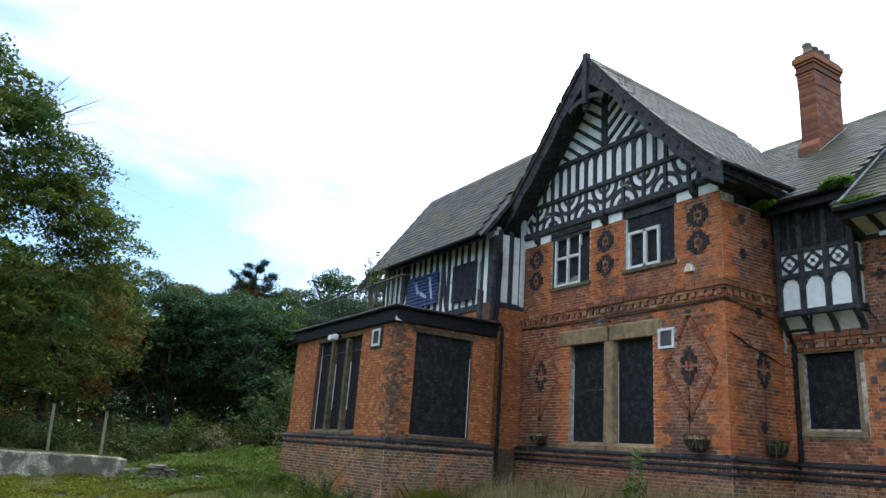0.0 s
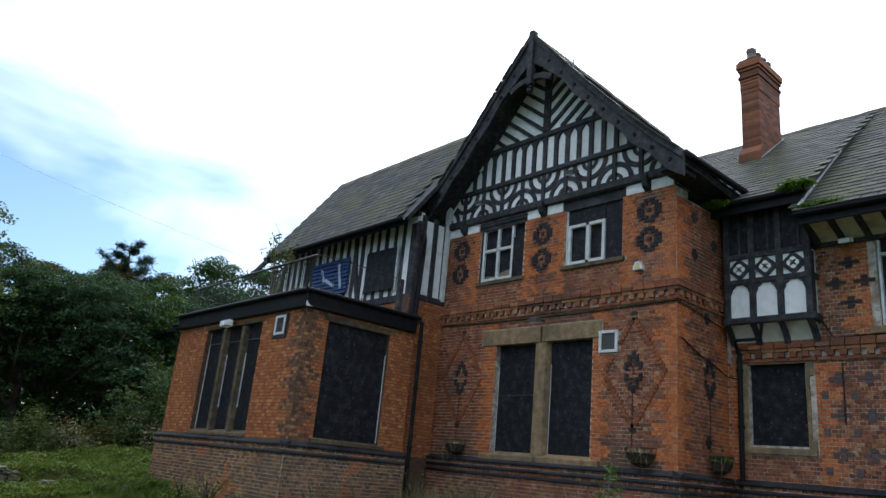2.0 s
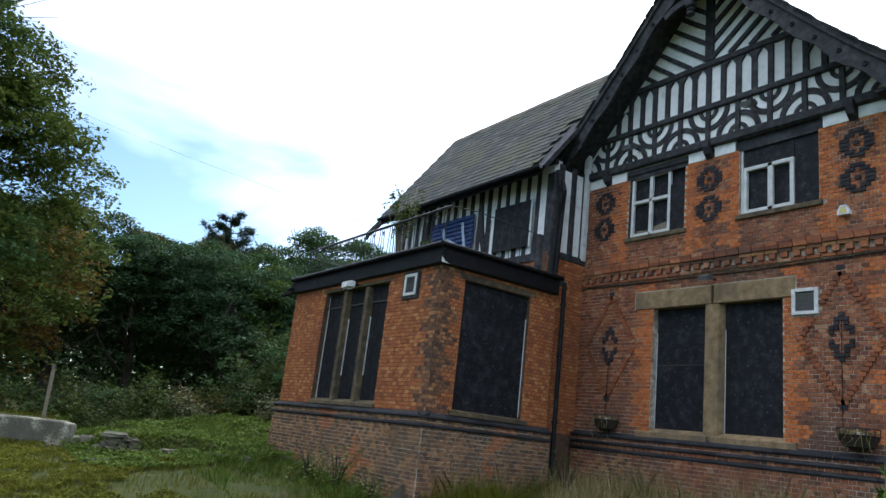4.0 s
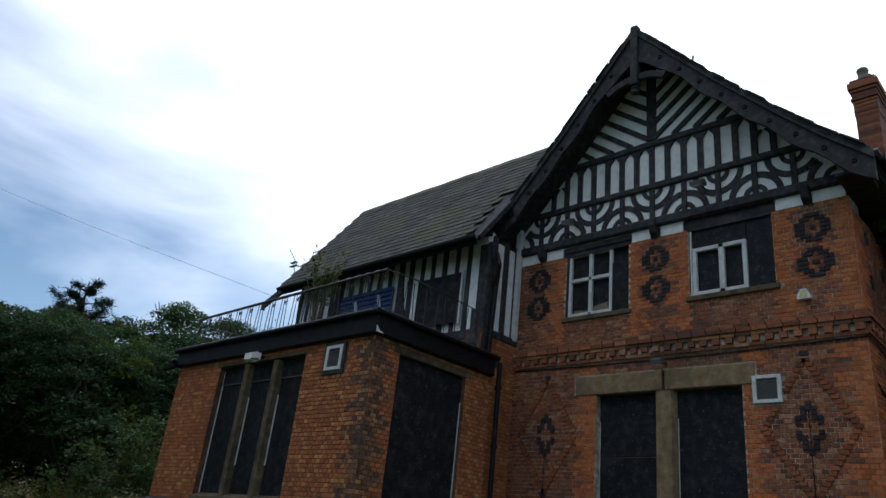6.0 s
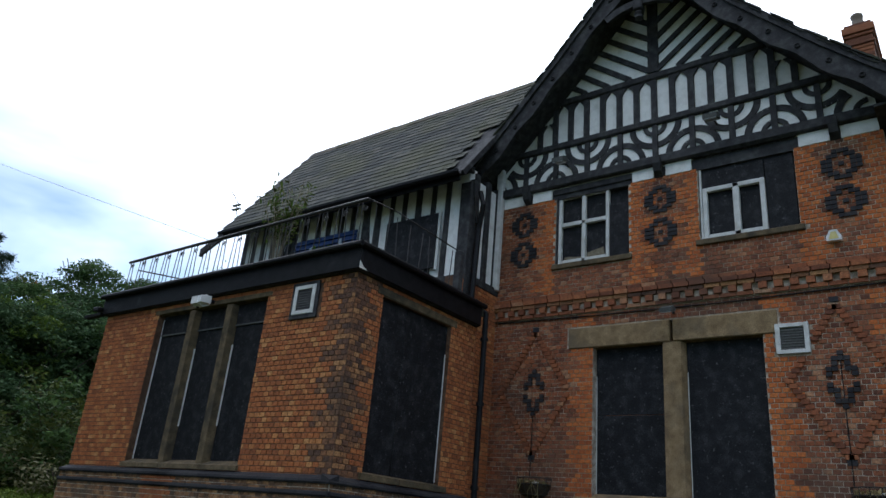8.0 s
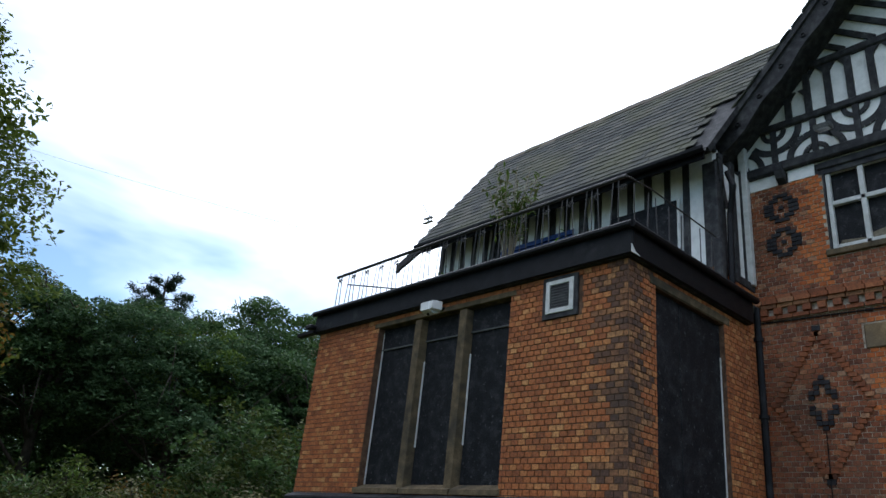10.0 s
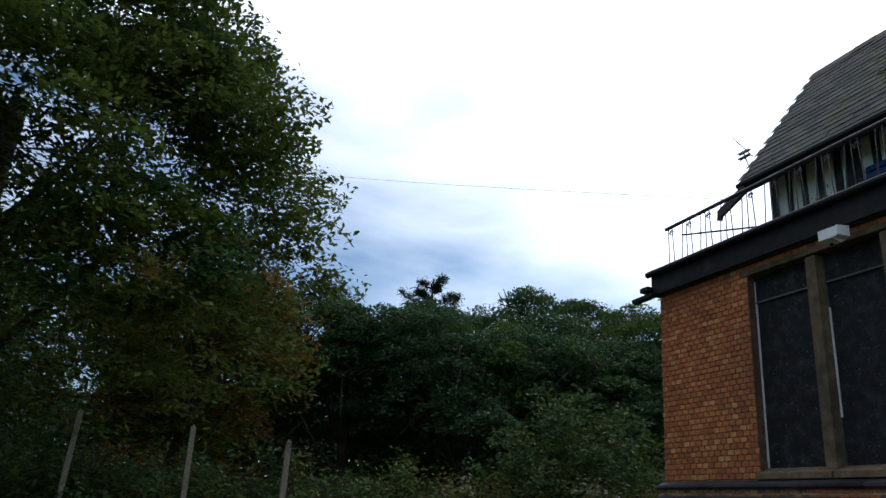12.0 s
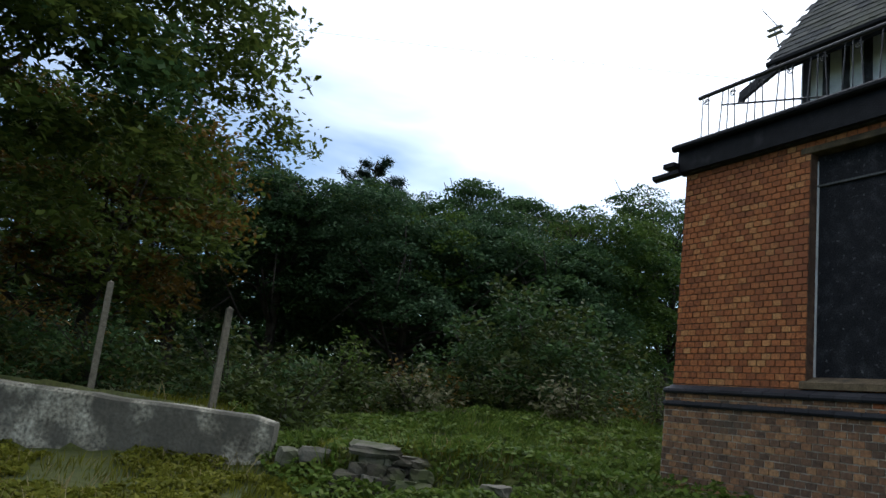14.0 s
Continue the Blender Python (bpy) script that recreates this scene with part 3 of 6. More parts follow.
# black diaper bricks standing a little proud
def diaper(wall, axis, plane, u, z, kind_of):
    s = Shape()
    for j in range(-6, 7):
        for i in range(-4, 5):
            a, b = abs(i) * .072, abs(j) * COURSE
            if kind_of == "ring":
                r = max(a, b, (a + b) * .74)
                hit = (.14 < r < .25) or (i == 0 and j == 0)
            else:
                r = a / .25 + b / .38
                hit = .56 < r < 1.03 and j != 0
            if hit:
                uu = u + i * .072
                if axis == "y":
                    s.box(plane - .03, plane, uu - .034, uu + .034, z + j * COURSE - HALF, z + j * COURSE + HALF)
                else:
                    s.box(uu - .034, uu + .034, plane - .03, plane, z + j * COURSE - HALF, z + j * COURSE + HALF)
    part("diaper_pattern", s, BLUEBRICK, wall, "black bricks set in a pattern")


for y in (8.90, 11.43, 13.86):
    for z in (6.93, 6.37):
        diaper(wall_front, "y", F, y, z, "ring")
for y in (9.19, 13.55):
    diaper(wall_front, "y", F, y, 3.98, "diamond")
diaper(wall_side, "x", SIDE, 12.45, 3.98, "diamond")
for x, z in ((12.0, 6.85), (12.0, 6.15), (12.7, 6.5), (12.4, 5.05), (12.4, 2.9)):
    part("dark_brick", Shape().box(x - .05, x + .05, SIDE - .025, SIDE, z - .10, z + .10).box(x - .10, x + .10, SIDE - .022, SIDE, z - .033, z + .033), BLUEBRICK, wall_side)
# raised lozenge of plain brick round the lower diamonds
for y in (9.19, 13.55):
    s = Shape()
    for j in range(-14, 15):
        for sgn in (-1, 1):
            uu = y + sgn * (14.5 - abs(j)) * .042
            if uu > 14.3 or (9.45 < uu < 12.98 and 2.3 < 3.98 + j * COURSE < 5.0 and uu > 9.86) or (9.48 < uu < 9.96 and 4.28 < 3.98 + j * COURSE < 4.8):
                continue
            s.box(F - .030, F, uu - .05, uu + .05, 3.98 + j * COURSE - HALF, 3.98 + j * COURSE + HALF)
    part("raised_pattern", s, RED, wall_front)
for y, z in ((9.19, 5.02), (9.19, 2.98), (13.55, 5.0), (13.55, 2.98)):
    part("dark_brick", Shape().box(F - .02, F, y - .055, y + .055, z - .035, z + .035), BLUEBRICK, wall_front)
s = Shape()
for y, z in ((6.2, 5.98), (6.2, 5.3), (6.42, 5.64), (5.98, 5.64)):
    for i, j in ((0, 0), (0, 1), (0, -1), (1, 0), (-1, 0)):
        s.box(WING - .022, WING, y + i * .112 - .052, y + i * .112 + .052, z + j * COURSE - HALF, z + j * COURSE + HALF)
part("diaper_pattern", s, BLUEBRICK, wall_wing)
s = Shape()
for a in range(-2, 14):
    for b in range(7):
        y, z = 2.2 + a * .45 + (b % 2) * .225, 2.55 + b * .30
        if y > 6.7:
            continue
        for i, j in (((0, 0), (0, 1), (0, -1), (1, 0), (-1, 0)) if b % 2 else ((0, 0), (0, 1))):
            s.box(WING - .017, WING, y + i * .11 - .05, y + i * .11 + .05, z + j * COURSE - HALF, z + j * COURSE + HALF)
part("diaper_pattern", s, GREYBRICK, wall_wing, "faded grey diaper bricks")


# ---- boarded windows ----
def panel(axis, plane, u0, u1, z0, z1, t=.02, c=.004):
    return Shape().cbox(plane, plane + t, u0, u1, z0, z1, c) if axis == "y" else Shape().cbox(u0, u1, plane, plane + t, z0, z1, c)


big = thing("window_1", (F, 11.3, 2.3), "tall stone-mullioned window closed with black boards", "window", kind="structure")
s = Shape()
for a, b in ((9.88, 11.30), (11.34, 12.96)):
    s.cbox(F - .03, F + .3, a, b - .004, 4.63, 4.96, .015)
part("lintel", s, STONE, big, "buff sandstone lintel")
part("mullion", Shape().prism([(F - .01, 11.19, 2.40), (F - .01, 11.45, 2.40), (F + .10, 11.49, 2.40), (F + .3, 11.49, 2.40), (F + .3, 11.15, 2.40), (F + .10, 11.15, 2.40)], (0, 0, 2.23)), STONE, big, "buff sandstone mullion")
for a, b in ((9.86, 11.28), (11.36, 12.80)):
    part("sill", Shape().prism([(F - .06, a, 2.31), (F - .06, a, 2.42), (F + .12, a, 2.50), (F + .3, a, 2.50), (F + .3, a, 2.31)], (0, b - a, 0)), STONE, big, "weathered stone sill")
part("sill", Shape().cbox(F - .02, F + .12, 11.24, 11.40, 2.31, 2.44), STONE, big)
for a, b, zs in ((10.06, 11.17, (2.48, 4.66)), (11.47, 12.56, (2.48, 3.62, 4.66))):
    for c, d in zip(zs, zs[1:]):
        part("board", panel("y", F + .13, a, b, c, d - .006), BOARD, big, "black weathered board")
    part("edge_strip", Shape().box(F + .118, F + .128, b - .034, b - .024, 2.5, 4.2), WHITEWOOD, big)

w1 = thing("window_2", (F, 12.6, 6.1), "white four-light casement partly closed with black board", "window", kind="structure")
part("sill", Shape().cbox(F - .05, F + .15, 11.90, 13.30, 6.00, 6.09), STONE_DARK, w1, "stone sill")
for a, b, c, d in ((13.16, 13.22, 6.10, 7.36), (12.30, 12.36, 6.10, 7.36), (12.72, 12.79, 6.10, 7.36), (12.36, 13.16, 6.10, 6.17), (12.36, 13.16, 7.30, 7.36), (12.36, 13.16, 6.78, 6.85)):
    part("frame", Shape().cbox(F + .03, F + .10, a, b, c, d, .008), WHITEWOOD, w1, "flaking white frame")
part("pane", panel("y", F + .11, 11.95, 13.25, 6.09, 7.40, .02), BOARD, w1, "black board behind the lights")
part("board", panel("y", F + .03, 11.97, 12.29, 6.11, 7.02, .02), BOARD, w1, "black board")
part("torn_board", Shape().prism([(F + .09, 12.40, 6.17), (F + .09, 12.74, 6.17), (F + .09, 12.72, 6.27), (F + .09, 12.42, 6.33)], (.01, 0, 0)), POSTWOOD, w1, "bare plywood scrap")
part("torn_board", Shape().prism([(F + .09, 12.8, 6.17), (F + .09, 13.14, 6.17), (F + .09, 13.12, 6.25), (F + .09, 12.82, 6.22)], (.01, 0, 0)), POSTWOOD, w1)
part("jamb", Shape().cbox(F, F + .08, 13.222, 13.25, 6.1, 7.4, .004), TIMBER, w1)
part("head", Shape().cbox(F - .02, F + .1, 11.9, 13.3, 7.385, 7.5), TIMBER, w1, "black timber head")

w2 = thing("window_3", (F, 10.1, 6.1), "white two-light casement set in black boarding", "window", kind="structure")
part("sill", Shape().cbox(F - .05, F + .15, 9.42, 10.90, 6.04, 6.13), STONE_DARK, w2, "stone sill")
part("pane", panel("y", F + .10, 9.48, 10.84, 6.10, 7.54, .02), BOARD, w2, "black boarding")
for a, b, c, d in ((10.72, 10.79, 6.14, 6.98), (9.90, 9.97, 6.14, 6.98), (10.26, 10.35, 6.14, 6.98), (9.97, 10.72, 6.14, 6.21), (9.97, 10.72, 6.91, 6.98)):
    part("frame", Shape().cbox(F + .02, F + .09, a, b, c, d, .008), WHITEWOOD, w2, "flaking white frame")
part("edge_strip", Shape().box(F + .02, F + .05, 10.795, 10.825, 6.14, 7.5), WHITEWOOD, w2)
part("board", panel("y", F + .05, 9.50, 9.89, 6.14, 7.50, .02), BOARD, w2)
part("board", panel("y", F + .05, 9.90, 10.79, 6.985, 7.50, .02), BOARD, w2)

bw = thing("window_4", (BAYF, 17.0, 2.3), "three tall lights of the bay closed with black boards", "window", kind="structure")
part("lintel", Shape().cbox(BAYF - .012, BAYF + .2, 15.60, 18.45, 4.66, 4.735, .008), STONE_DARK, bw, "thin stained stone head")
for a, b in ((16.47, 16.60), (17.37, 17.50)):
    part("mullion", Shape().prism([(BAYF + .0, a, 2.36), (BAYF + .0, b, 2.36), (BAYF + .1, b + .02, 2.36), (BAYF + .25, b + .02, 2.36), (BAYF + .25, a - .02, 2.36), (BAYF + .1, a - .02, 2.36)], (0, 0, 2.28)), STONE_DARK, bw, "sooty stone mullion")
for a, b in ((15.66, 16.44), (16.46, 17.38), (17.40, 18.38)):
    part("sill", Shape().prism([(BAYF - .05, a, 2.30), (BAYF - .05, a, 2.36), (BAYF + .12, a, 2.43), (BAYF + .25, a, 2.43), (BAYF + .25, a, 2.30)], (0, b - a, 0)), STONE_DARK, bw, "sooty stone sill")
for a, b in ((15.69, 16.45), (16.62, 17.35), (17.52, 18.34)):
    part("board", panel("y", BAYF + .12, a, b, 2.42, 4.33), BOARD, bw, "black weathered board")
    part("board", panel("y", BAYF + .105, a, b, 4.338, 4.65), BOARD, bw)
    part("batten", Shape().box(BAYF + .096, BAYF + .12, a, b, 4.326, 4.346), GREYMESH, bw)
    part("edge_strip", Shape().box(BAYF + .10, BAYF + .118, b - .016, b - .003, 2.43 if b > 17.4 else 2.9, 4.6 if b > 18 else 4.05), WHITEWOOD, bw, "pale exposed board edge")

bd = thing("window_5", (8.9, BAYR, 2.3), "wide opening in the bay closed with two black boards", "window", kind="structure")
for a, b in ((8.12, 8.70), (8.71, 9.66)):
    part("board", panel("x", BAYR + .06, a, b, 2.40, 4.62), BOARD, bd, "black weathered board")
part("edge_strip", Shape().box(9.635, 9.648, BAYR + .045, BAYR + .058, 2.42, 4.2), WHITEWOOD, bd)
part("lintel", Shape().cbox(8.0, 9.8, BAYR - .015, BAYR + .2, 4.63, 4.74, .008), STONE_DARK, bd, "stained stone head")
for a, b in ((8.05, 8.78), (8.79, 9.80)):
    part("sill", Shape().prism([(a, BAYR - .05, 2.30), (a, BAYR - .05, 2.37), (a, BAYR + .12, 2.41), (a, BAYR + .2, 2.41), (a, BAYR + .2, 2.30)], (b - a, 0, 0)), STONE_DARK, bd, "stone sill")

rw = thing("window_6", (WING, 7.5, 2.8), "stone-framed ground floor window closed with black board", "window", kind="structure")
part("board", panel("y", WING + .10, 6.98, 7.98, 2.92, 4.32), BOARD, rw, "black board")
for a, b, c, d in ((7.98, 8.09, 2.80, 4.44), (6.86, 6.99, 2.80, 3.05), (6.86, 6.99, 4.1, 4.44), (6.93, 6.99, 3.05, 4.1), (6.99, 7.98, 4.32, 4.44)):
    part("surround", Shape().cbox(WING - .02, WING + .2, a, b, c, d, .006), STONE, rw, "buff stone surround")
part("sill", Shape().prism([(WING - .06, 6.86, 2.80), (WING - .06, 6.86, 2.88), (WING + .1, 6.86, 2.95), (WING + .2, 6.86, 2.95), (WING + .2, 6.86, 2.80)], (0, 1.23, 0)), STONE, rw, "stone sill")
ru = thing("window_7", (WING, 5.2, 4.8), "upper window with white frame closed with board", "window", kind="structure")
part("board", panel("y", WING + .08, 4.62, 5.72, 4.9, 6.05), BOARD, ru, "black board")
part("pane", panel("y", WING + .06, 4.62, 5.72, 6.06, 6.34), BOARD, ru)
for a, b, c, d in ((5.72, 5.78, 4.86, 6.40), (4.58, 4.64, 4.86, 6.40), (4.64, 5.72, 6.34, 6.40), (4.64, 5.72, 6.03, 6.08)):
    part("frame", Shape().cbox(WING + .0, WING + .09, a, b, c, d, .006), WHITEWOOD, ru, "white frame")
part("sill", Shape().cbox(WING - .06, WING + .2, 4.45, 5.95, 4.74, 4.86), STONE, ru, "stone sill")


# ---- half-timbered gable ----
YC, APEX = 11.48, 11.45


def roof_line(y):
    """Height of the gable roof's top over y, a little bell-cast at the feet."""
    d = abs(y - YC)
    pts = ((0, 0), (1.5, -1.74), (2.5, -2.82), (3.1, -3.42), (3.62, -3.88))
    for (a, p), (b, q) in zip(pts, pts[1:]):
        if d <= b or b == 3.62:
            return APEX + p + (q - p) * (d - a) / (b - a)


def under(y):
    return roof_line(y) - .22


gable = thing("gable_timbering", (F, YC, 7.45), "black and white half-timbered gable with curved braces", "gable", kind="structure")
outline = [(F + .005, 8.4, 7.5), (F + .005, 14.42, 7.5)] + [(F + .005, y, under(y)) for y in (14.42, 13.98, 12.98, YC, 9.98, 8.98, 8.4)]
part("plaster", Shape().prism(outline, (.2, 0, 0)), PLASTER, gable, "white plaster infill")
part("head_board", Shape().box(F + .01, F + .1, 8.4, 14.42, 7.302, 7.52), TIMBER, gable)
TX = F - .005


def timber(name, y0, z0, y1, z1, wide, deep=.07, label=""):
    return part(name, Shape().beam((TX, y0, z0), (TX, y1, z1), wide, deep), TIMBER, gable, label)


part("tie_beam", Shape().cbox(F - .10, F + .05, 8.30, 14.46, 7.52, 7.68, .02), TIMBER, gable, "black moulded tie beam")
part("mid_rail", Shape().cbox(F - .06, F + .05, 8.86, 14.10, 8.28, 8.40, .02), TIMBER, gable)
part("upper_rail", Shape().cbox(F - .06, F + .05, 9.72, 13.24, 9.16, 9.29, .02), TIMBER, gable)
part("king_post", Shape().cbox(F - .05, F + .05, YC - .09, YC + .09, 9.30, under(YC) - .1, .012), TIMBER, gable)
for z0 in (8.00, 8.33, 8.66, 8.98, 9.31, 9.64, 9.97, 10.3):
    for sgn in (-1, 1):
        d0 = max(.06, (9.30 - z0) / .78)
        d = d0
        while d < 2.4 and z0 + d * .78 < under(YC + d) - .02:
            d += .02
        if d - d0 > .08:
            timber("strut", YC + sgn * d0, z0 + d0 * .78, YC + sgn * d, z0 + d * .78, .09, .06)
for i in range(-8, 9):
    y = YC + i * .305
    top = min(9.15, under(y) - .02)
    if top > 8.6:
        timber("stud", y, 8.40, y, top, .098)
    # cut corners that make the white panels pointed
    ym = y + .1525
    head = min(9.15, under(ym) - .12)
    if head > 8.7 and abs(ym - YC) < 2.3 and i % 4 != 3:
        s = Shape()
        for sgn in (-1, 1):
            s.prism([(TX - .03, ym + sgn * .11, head), (TX - .03, ym + sgn * .11, head - .15), (TX - .03, ym + sgn * .075, head - .075), (TX - .03, ym + sgn * .015, head)], (.07, 0, 0))
        part("panel_head", s, TIMBER, gable)
for i in range(-5, 6):
    y = YC + i * .60
    if abs(i) < 5:
        top = min(8.27, under(y) - .05)
        if top > 7.8:
            timber("stud", y, 7.68, y, top, .085)
    low = i % 2 == 1
    for r, wide in ((.16, .075), (.385, .10)):
        pts = []
        for k in range(17):
            a = math.pi * k / 16
            p = (y + r * math.cos(a), 7.68 + r * math.sin(a) * .95) if low else (y + r * math.cos(a), 8.27 - r * math.sin(a) * .95)
            if 8.45 < p[0] < 14.38 and p[1] < under(p[0]) - .04:
                pts.append(p)
        if len(pts) < 4:
            continue
        s = Shape()
        for p, q in zip(pts, pts[1:]):
            if (p[0] - q[0]) ** 2 + (p[1] - q[1]) ** 2 < .02:
                s.beam((TX + .012, p[0], p[1]), (TX + .012, q[0], q[1]), wide, .05)
        part("curved_brace", s, TIMBER, gable)
for a, b in ((8.40, 8.86), (9.0, 9.40), (10.92, 11.33), (11.52, 11.88), (13.34, 13.72), (13.88, 14.36)):
    part("panel", Shape().cbox(F - .02, F + .05, a, b, 7.315, 7.515, .006), PLASTER, gable, "white block under the tie beam")
for y in (8.93, 11.425, 13.80):
    s = Shape().prism([(F - .01, y - .06, 7.31), (F - .12, y - .06, 7.38), (F - .17, y - .06, 7.50), (F - .17, y - .06, 7.60), (F - .01, y - .06, 7.60)], (0, .12, 0))
    part("bracket", s, TIMBER, gable, "carved black corbel")
part("window_head", Shape().cbox(F - .06, F + .1, 9.42, 10.9, 7.50, 7.56, .01), TIMBER, gable)

# bargeboards
barge = thing("bargeboard", (10.78, YC, 7.4), "pierced black bargeboards with pendant at the peak", "bargeboard", kind="structure")
BX = 10.76
for sgn in (-1, 1):
    ds = [3.62 * k / 24 for k in range(25)]
    lower = [(d, roof_line(YC + d) - (.46 if d > .55 else .46 + .30 * (1 - d / .55)) + (.04 * math.sin(d * 9))) for d in ds]
    s = Shape()
    for (d0, l0), (d1, l1) in zip(lower, lower[1:]):
        s.prism([(BX, YC + sgn * d0, l0), (BX, YC + sgn * d1, l1), (BX, YC + sgn * d1, roof_line(YC + d1) + .02), (BX, YC + sgn * d0, roof_line(YC + d0) + .02)], (.07, 0, 0))
    board = part("board", s, TIMBER, barge, "black bargeboard")
    s = Shape()
    for a, b in zip(ds, ds[1:]):
        s.prism([(BX - .045, YC + sgn * a, roof_line(YC + a) - .10), (BX - .045, YC + sgn * b, roof_line(YC + b) - .10), (BX - .045, YC + sgn * b, roof_line(YC + b) + .055), (BX - .045, YC + sgn * a, roof_line(YC + a) + .055)], (.05, 0, 0))
    part("moulding", s, TIMBER, board)
    for k in range(9):
        d = .5 + k * .36
        zc = roof_line(YC + d) - .28
        s = Shape()
        ring = [(.045, 0), (.045, .012), (.03, .02), (.018, .012)]
        s.add([(BX - h - .001, YC + sgn * d + r * math.cos(q), zc + r * math.sin(q)) for r, h in ring for q in (2 * math.pi * e / 10 for e in range(10))],
              [(i * 10 + e, i * 10 + (e + 1) % 10, (i + 1) * 10 + (e + 1) % 10, (i + 1) * 10 + e) for i in range(3) for e in range(10)])
        part("roundel", s, DARKPAINT, board)
part("pendant", Shape().cbox(BX - .07, BX + .10, YC - .075, YC + .075, 10.16, 11.52, .02), TIMBER, barge)
part("finial", Shape().lathe([(.03, 0), (.075, .03), (.06, .08), (.085, .12), (.04, .18)], (BX + .015, YC, 9.98), 10), TIMBER, barge)
for sgn in (-1, 1):
    pts = [(BX + .03, YC + sgn * (.06 + .52 * k / 8), 10.34 - .16 * (k / 8) ** 2) for k in range(9)]
    s = Shape()
    for p, q in zip(pts, pts[1:]):
        s.beam(p, q, .13, .08)
    part("collar", s, TIMBER, barge)
for y in (8.05, 14.88):
    part("purlin_end", Shape().cbox(BX + .02, F, y - .08, y + .08, roof_line(y) - .42, roof_line(y) - .22), TIMBER, barge)

# ---- slated roofs ----
SLATE_MESH = bpy.data.meshes.new("slate")
_w, _h, _t = .126, .125, .010
SLATE_MESH.from_pydata([(-_w, -_h, .016), (_w, -_h, .016), (_w, _h, .002), (-_w, _h, .002), (-_w, -_h, .016 - _t), (_w, -_h, .016 - _t)], [], [(0, 1, 2, 3), (4, 5, 1, 0), (4, 0, 3), (1, 5, 2)])
SLATE_MESH.materials.append(SLATE)
SLATES = []


def slates(roof, corner, along, up, length, rise, keep, heart):
    """Rows of slates from the eave upwards; keep(u, v) says where the slope reaches."""
    e, s = Vector(along).normalized(), Vector(up).normalized()
    n = e.cross(s).normalized()
    if n.z < 0:
        n = -n
    SLATES.append((roof, Vector(corner), e, s, n, length, rise, keep, heart))


def lay_slates():
    for roof, corner, e, s, n, length, rise, keep, heart in SLATES:
        rng = random.Random(int(length * 100))
        cells = []
        for r in range(int(rise / .19) + 1):
            u = -.13 * (r % 2)
            while u < length:
                if keep(u + .13, r * .19 + .05):
                    cells.append((u + .13, r * .19 + .10))
                u += .262
        cells.sort(key=lambda q: abs(q[0] - heart[0]) + abs(q[1] - heart[1]))
        base = BASE[roof]
        turn3 = Matrix((e, s, n)).transposed()
        if turn3.determinant() < 0:
            turn3 = Matrix((-e, s, n)).transposed()
        for u, v in cells[:300]:
            ob = new("slate", SLATE_MESH)
            ob.parent = roof
            m = (turn3 @ Matrix.Rotation(rng.uniform(-.02, .02), 3, "Z")).to_4x4()
            m.translation = corner + e * u + s * v + n * (.004 + rng.random() * .007) - base
            ob.matrix_local = m
        verts, faces = [], []
        for u, v in cells[300:]:
            k = len(verts)
            lift, tilt = .004 + rng.random() * .007, rng.uniform(-.02, .02)
            for a, b, c in ((-_w, -_h, .016), (_w, -_h, .016), (_w, _h, .002), (-_w, _h, .002), (-_w, -_h, .006), (_w, -_h, .006)):
                verts.append(corner + e * (u + a - b * tilt) + s * (v + b + a * tilt) + n * (c + lift) - base)
            faces += [tuple(k + i for i in q) for q in ((0, 1, 2, 3), (4, 5, 1, 0), (4, 0, 3), (1, 5, 2))]
        if verts:
            me = bpy.data.meshes.new("slating")
            me.from_pydata([tuple(p) for p in verts], [], faces)
            me.materials.append(SLATE)
            ob = tagged(new("slating", me), kind="stuff")
            ob.parent = roof


def ridge_tiles(roof, a, b):
    a, b = Vector(a), Vector(b)
    d = (b - a).normalized()
    side = Vector((d.y, -d.x, 0)).normalized()
    n = int((b - a).length / .45)
    for k in range(n):
        p, q = a + d * (.45 * k), a + d * (.45 * k + .44)
        lift = .006 * (k % 3)
        arc = [(-.15, -.15), (-.09, -.02), (0, .035), (.09, -.02), (.15, -.15), (.12, -.16), (0, 0), (-.12, -.16)]
        s = Shape().prism([p + side * u + Vector((0, 0, w + lift)) for u, w in arc], q - p)
        part("ridge_tile", s, RIDGE, roof)


def plate(corners, thick):
    """A roof slab under its slates."""
    c = [Vector(p) for p in corners]
    n = (c[1] - c[0]).cross(c[2] - c[0]).normalized()
    if n.z < 0:
        n = -n
    return Shape().prism(c, -n * thick)


# long timbered range: slope towards the bay
RX0, RZ0, RX1, RZ1 = 9.92, 7.42, 12.12, 10.45
YE = 20.62
roof_range = solid("roof_range", plate([(RX0, 14.22, RZ0), (RX0, YE, RZ0), (RX1, YE, RZ1), (RX1, 12.4, RZ1), (10.82, 14.1, RZ0 + .9 * (RZ1 - RZ0) / (RX1 - RX0))], .09), TIMBER, None,
                   "steep grey slate roof of the timbered range", "roof", kind="structure")
slope = Vector((RX1 - RX0, 0, RZ1 - RZ0))
slates(roof_range, (RX0 - .02, YE, RZ0 + .01), (0, -1, 0), slope, YE - 12.4, slope.length - .12,
       lambda u, v: (YE - u) > 14.5 if RX0 + v / slope.length * 2.2 < 10.85 else (YE - u) > 14.1 - (RX0 + v / slope.length * 2.2 - 10.82) * 1.28 + .32, (3.0, .8))
ridge_tiles(roof_range, (RX1, YE, RZ1 + .02), (RX1, 12.6, RZ1 + .02))
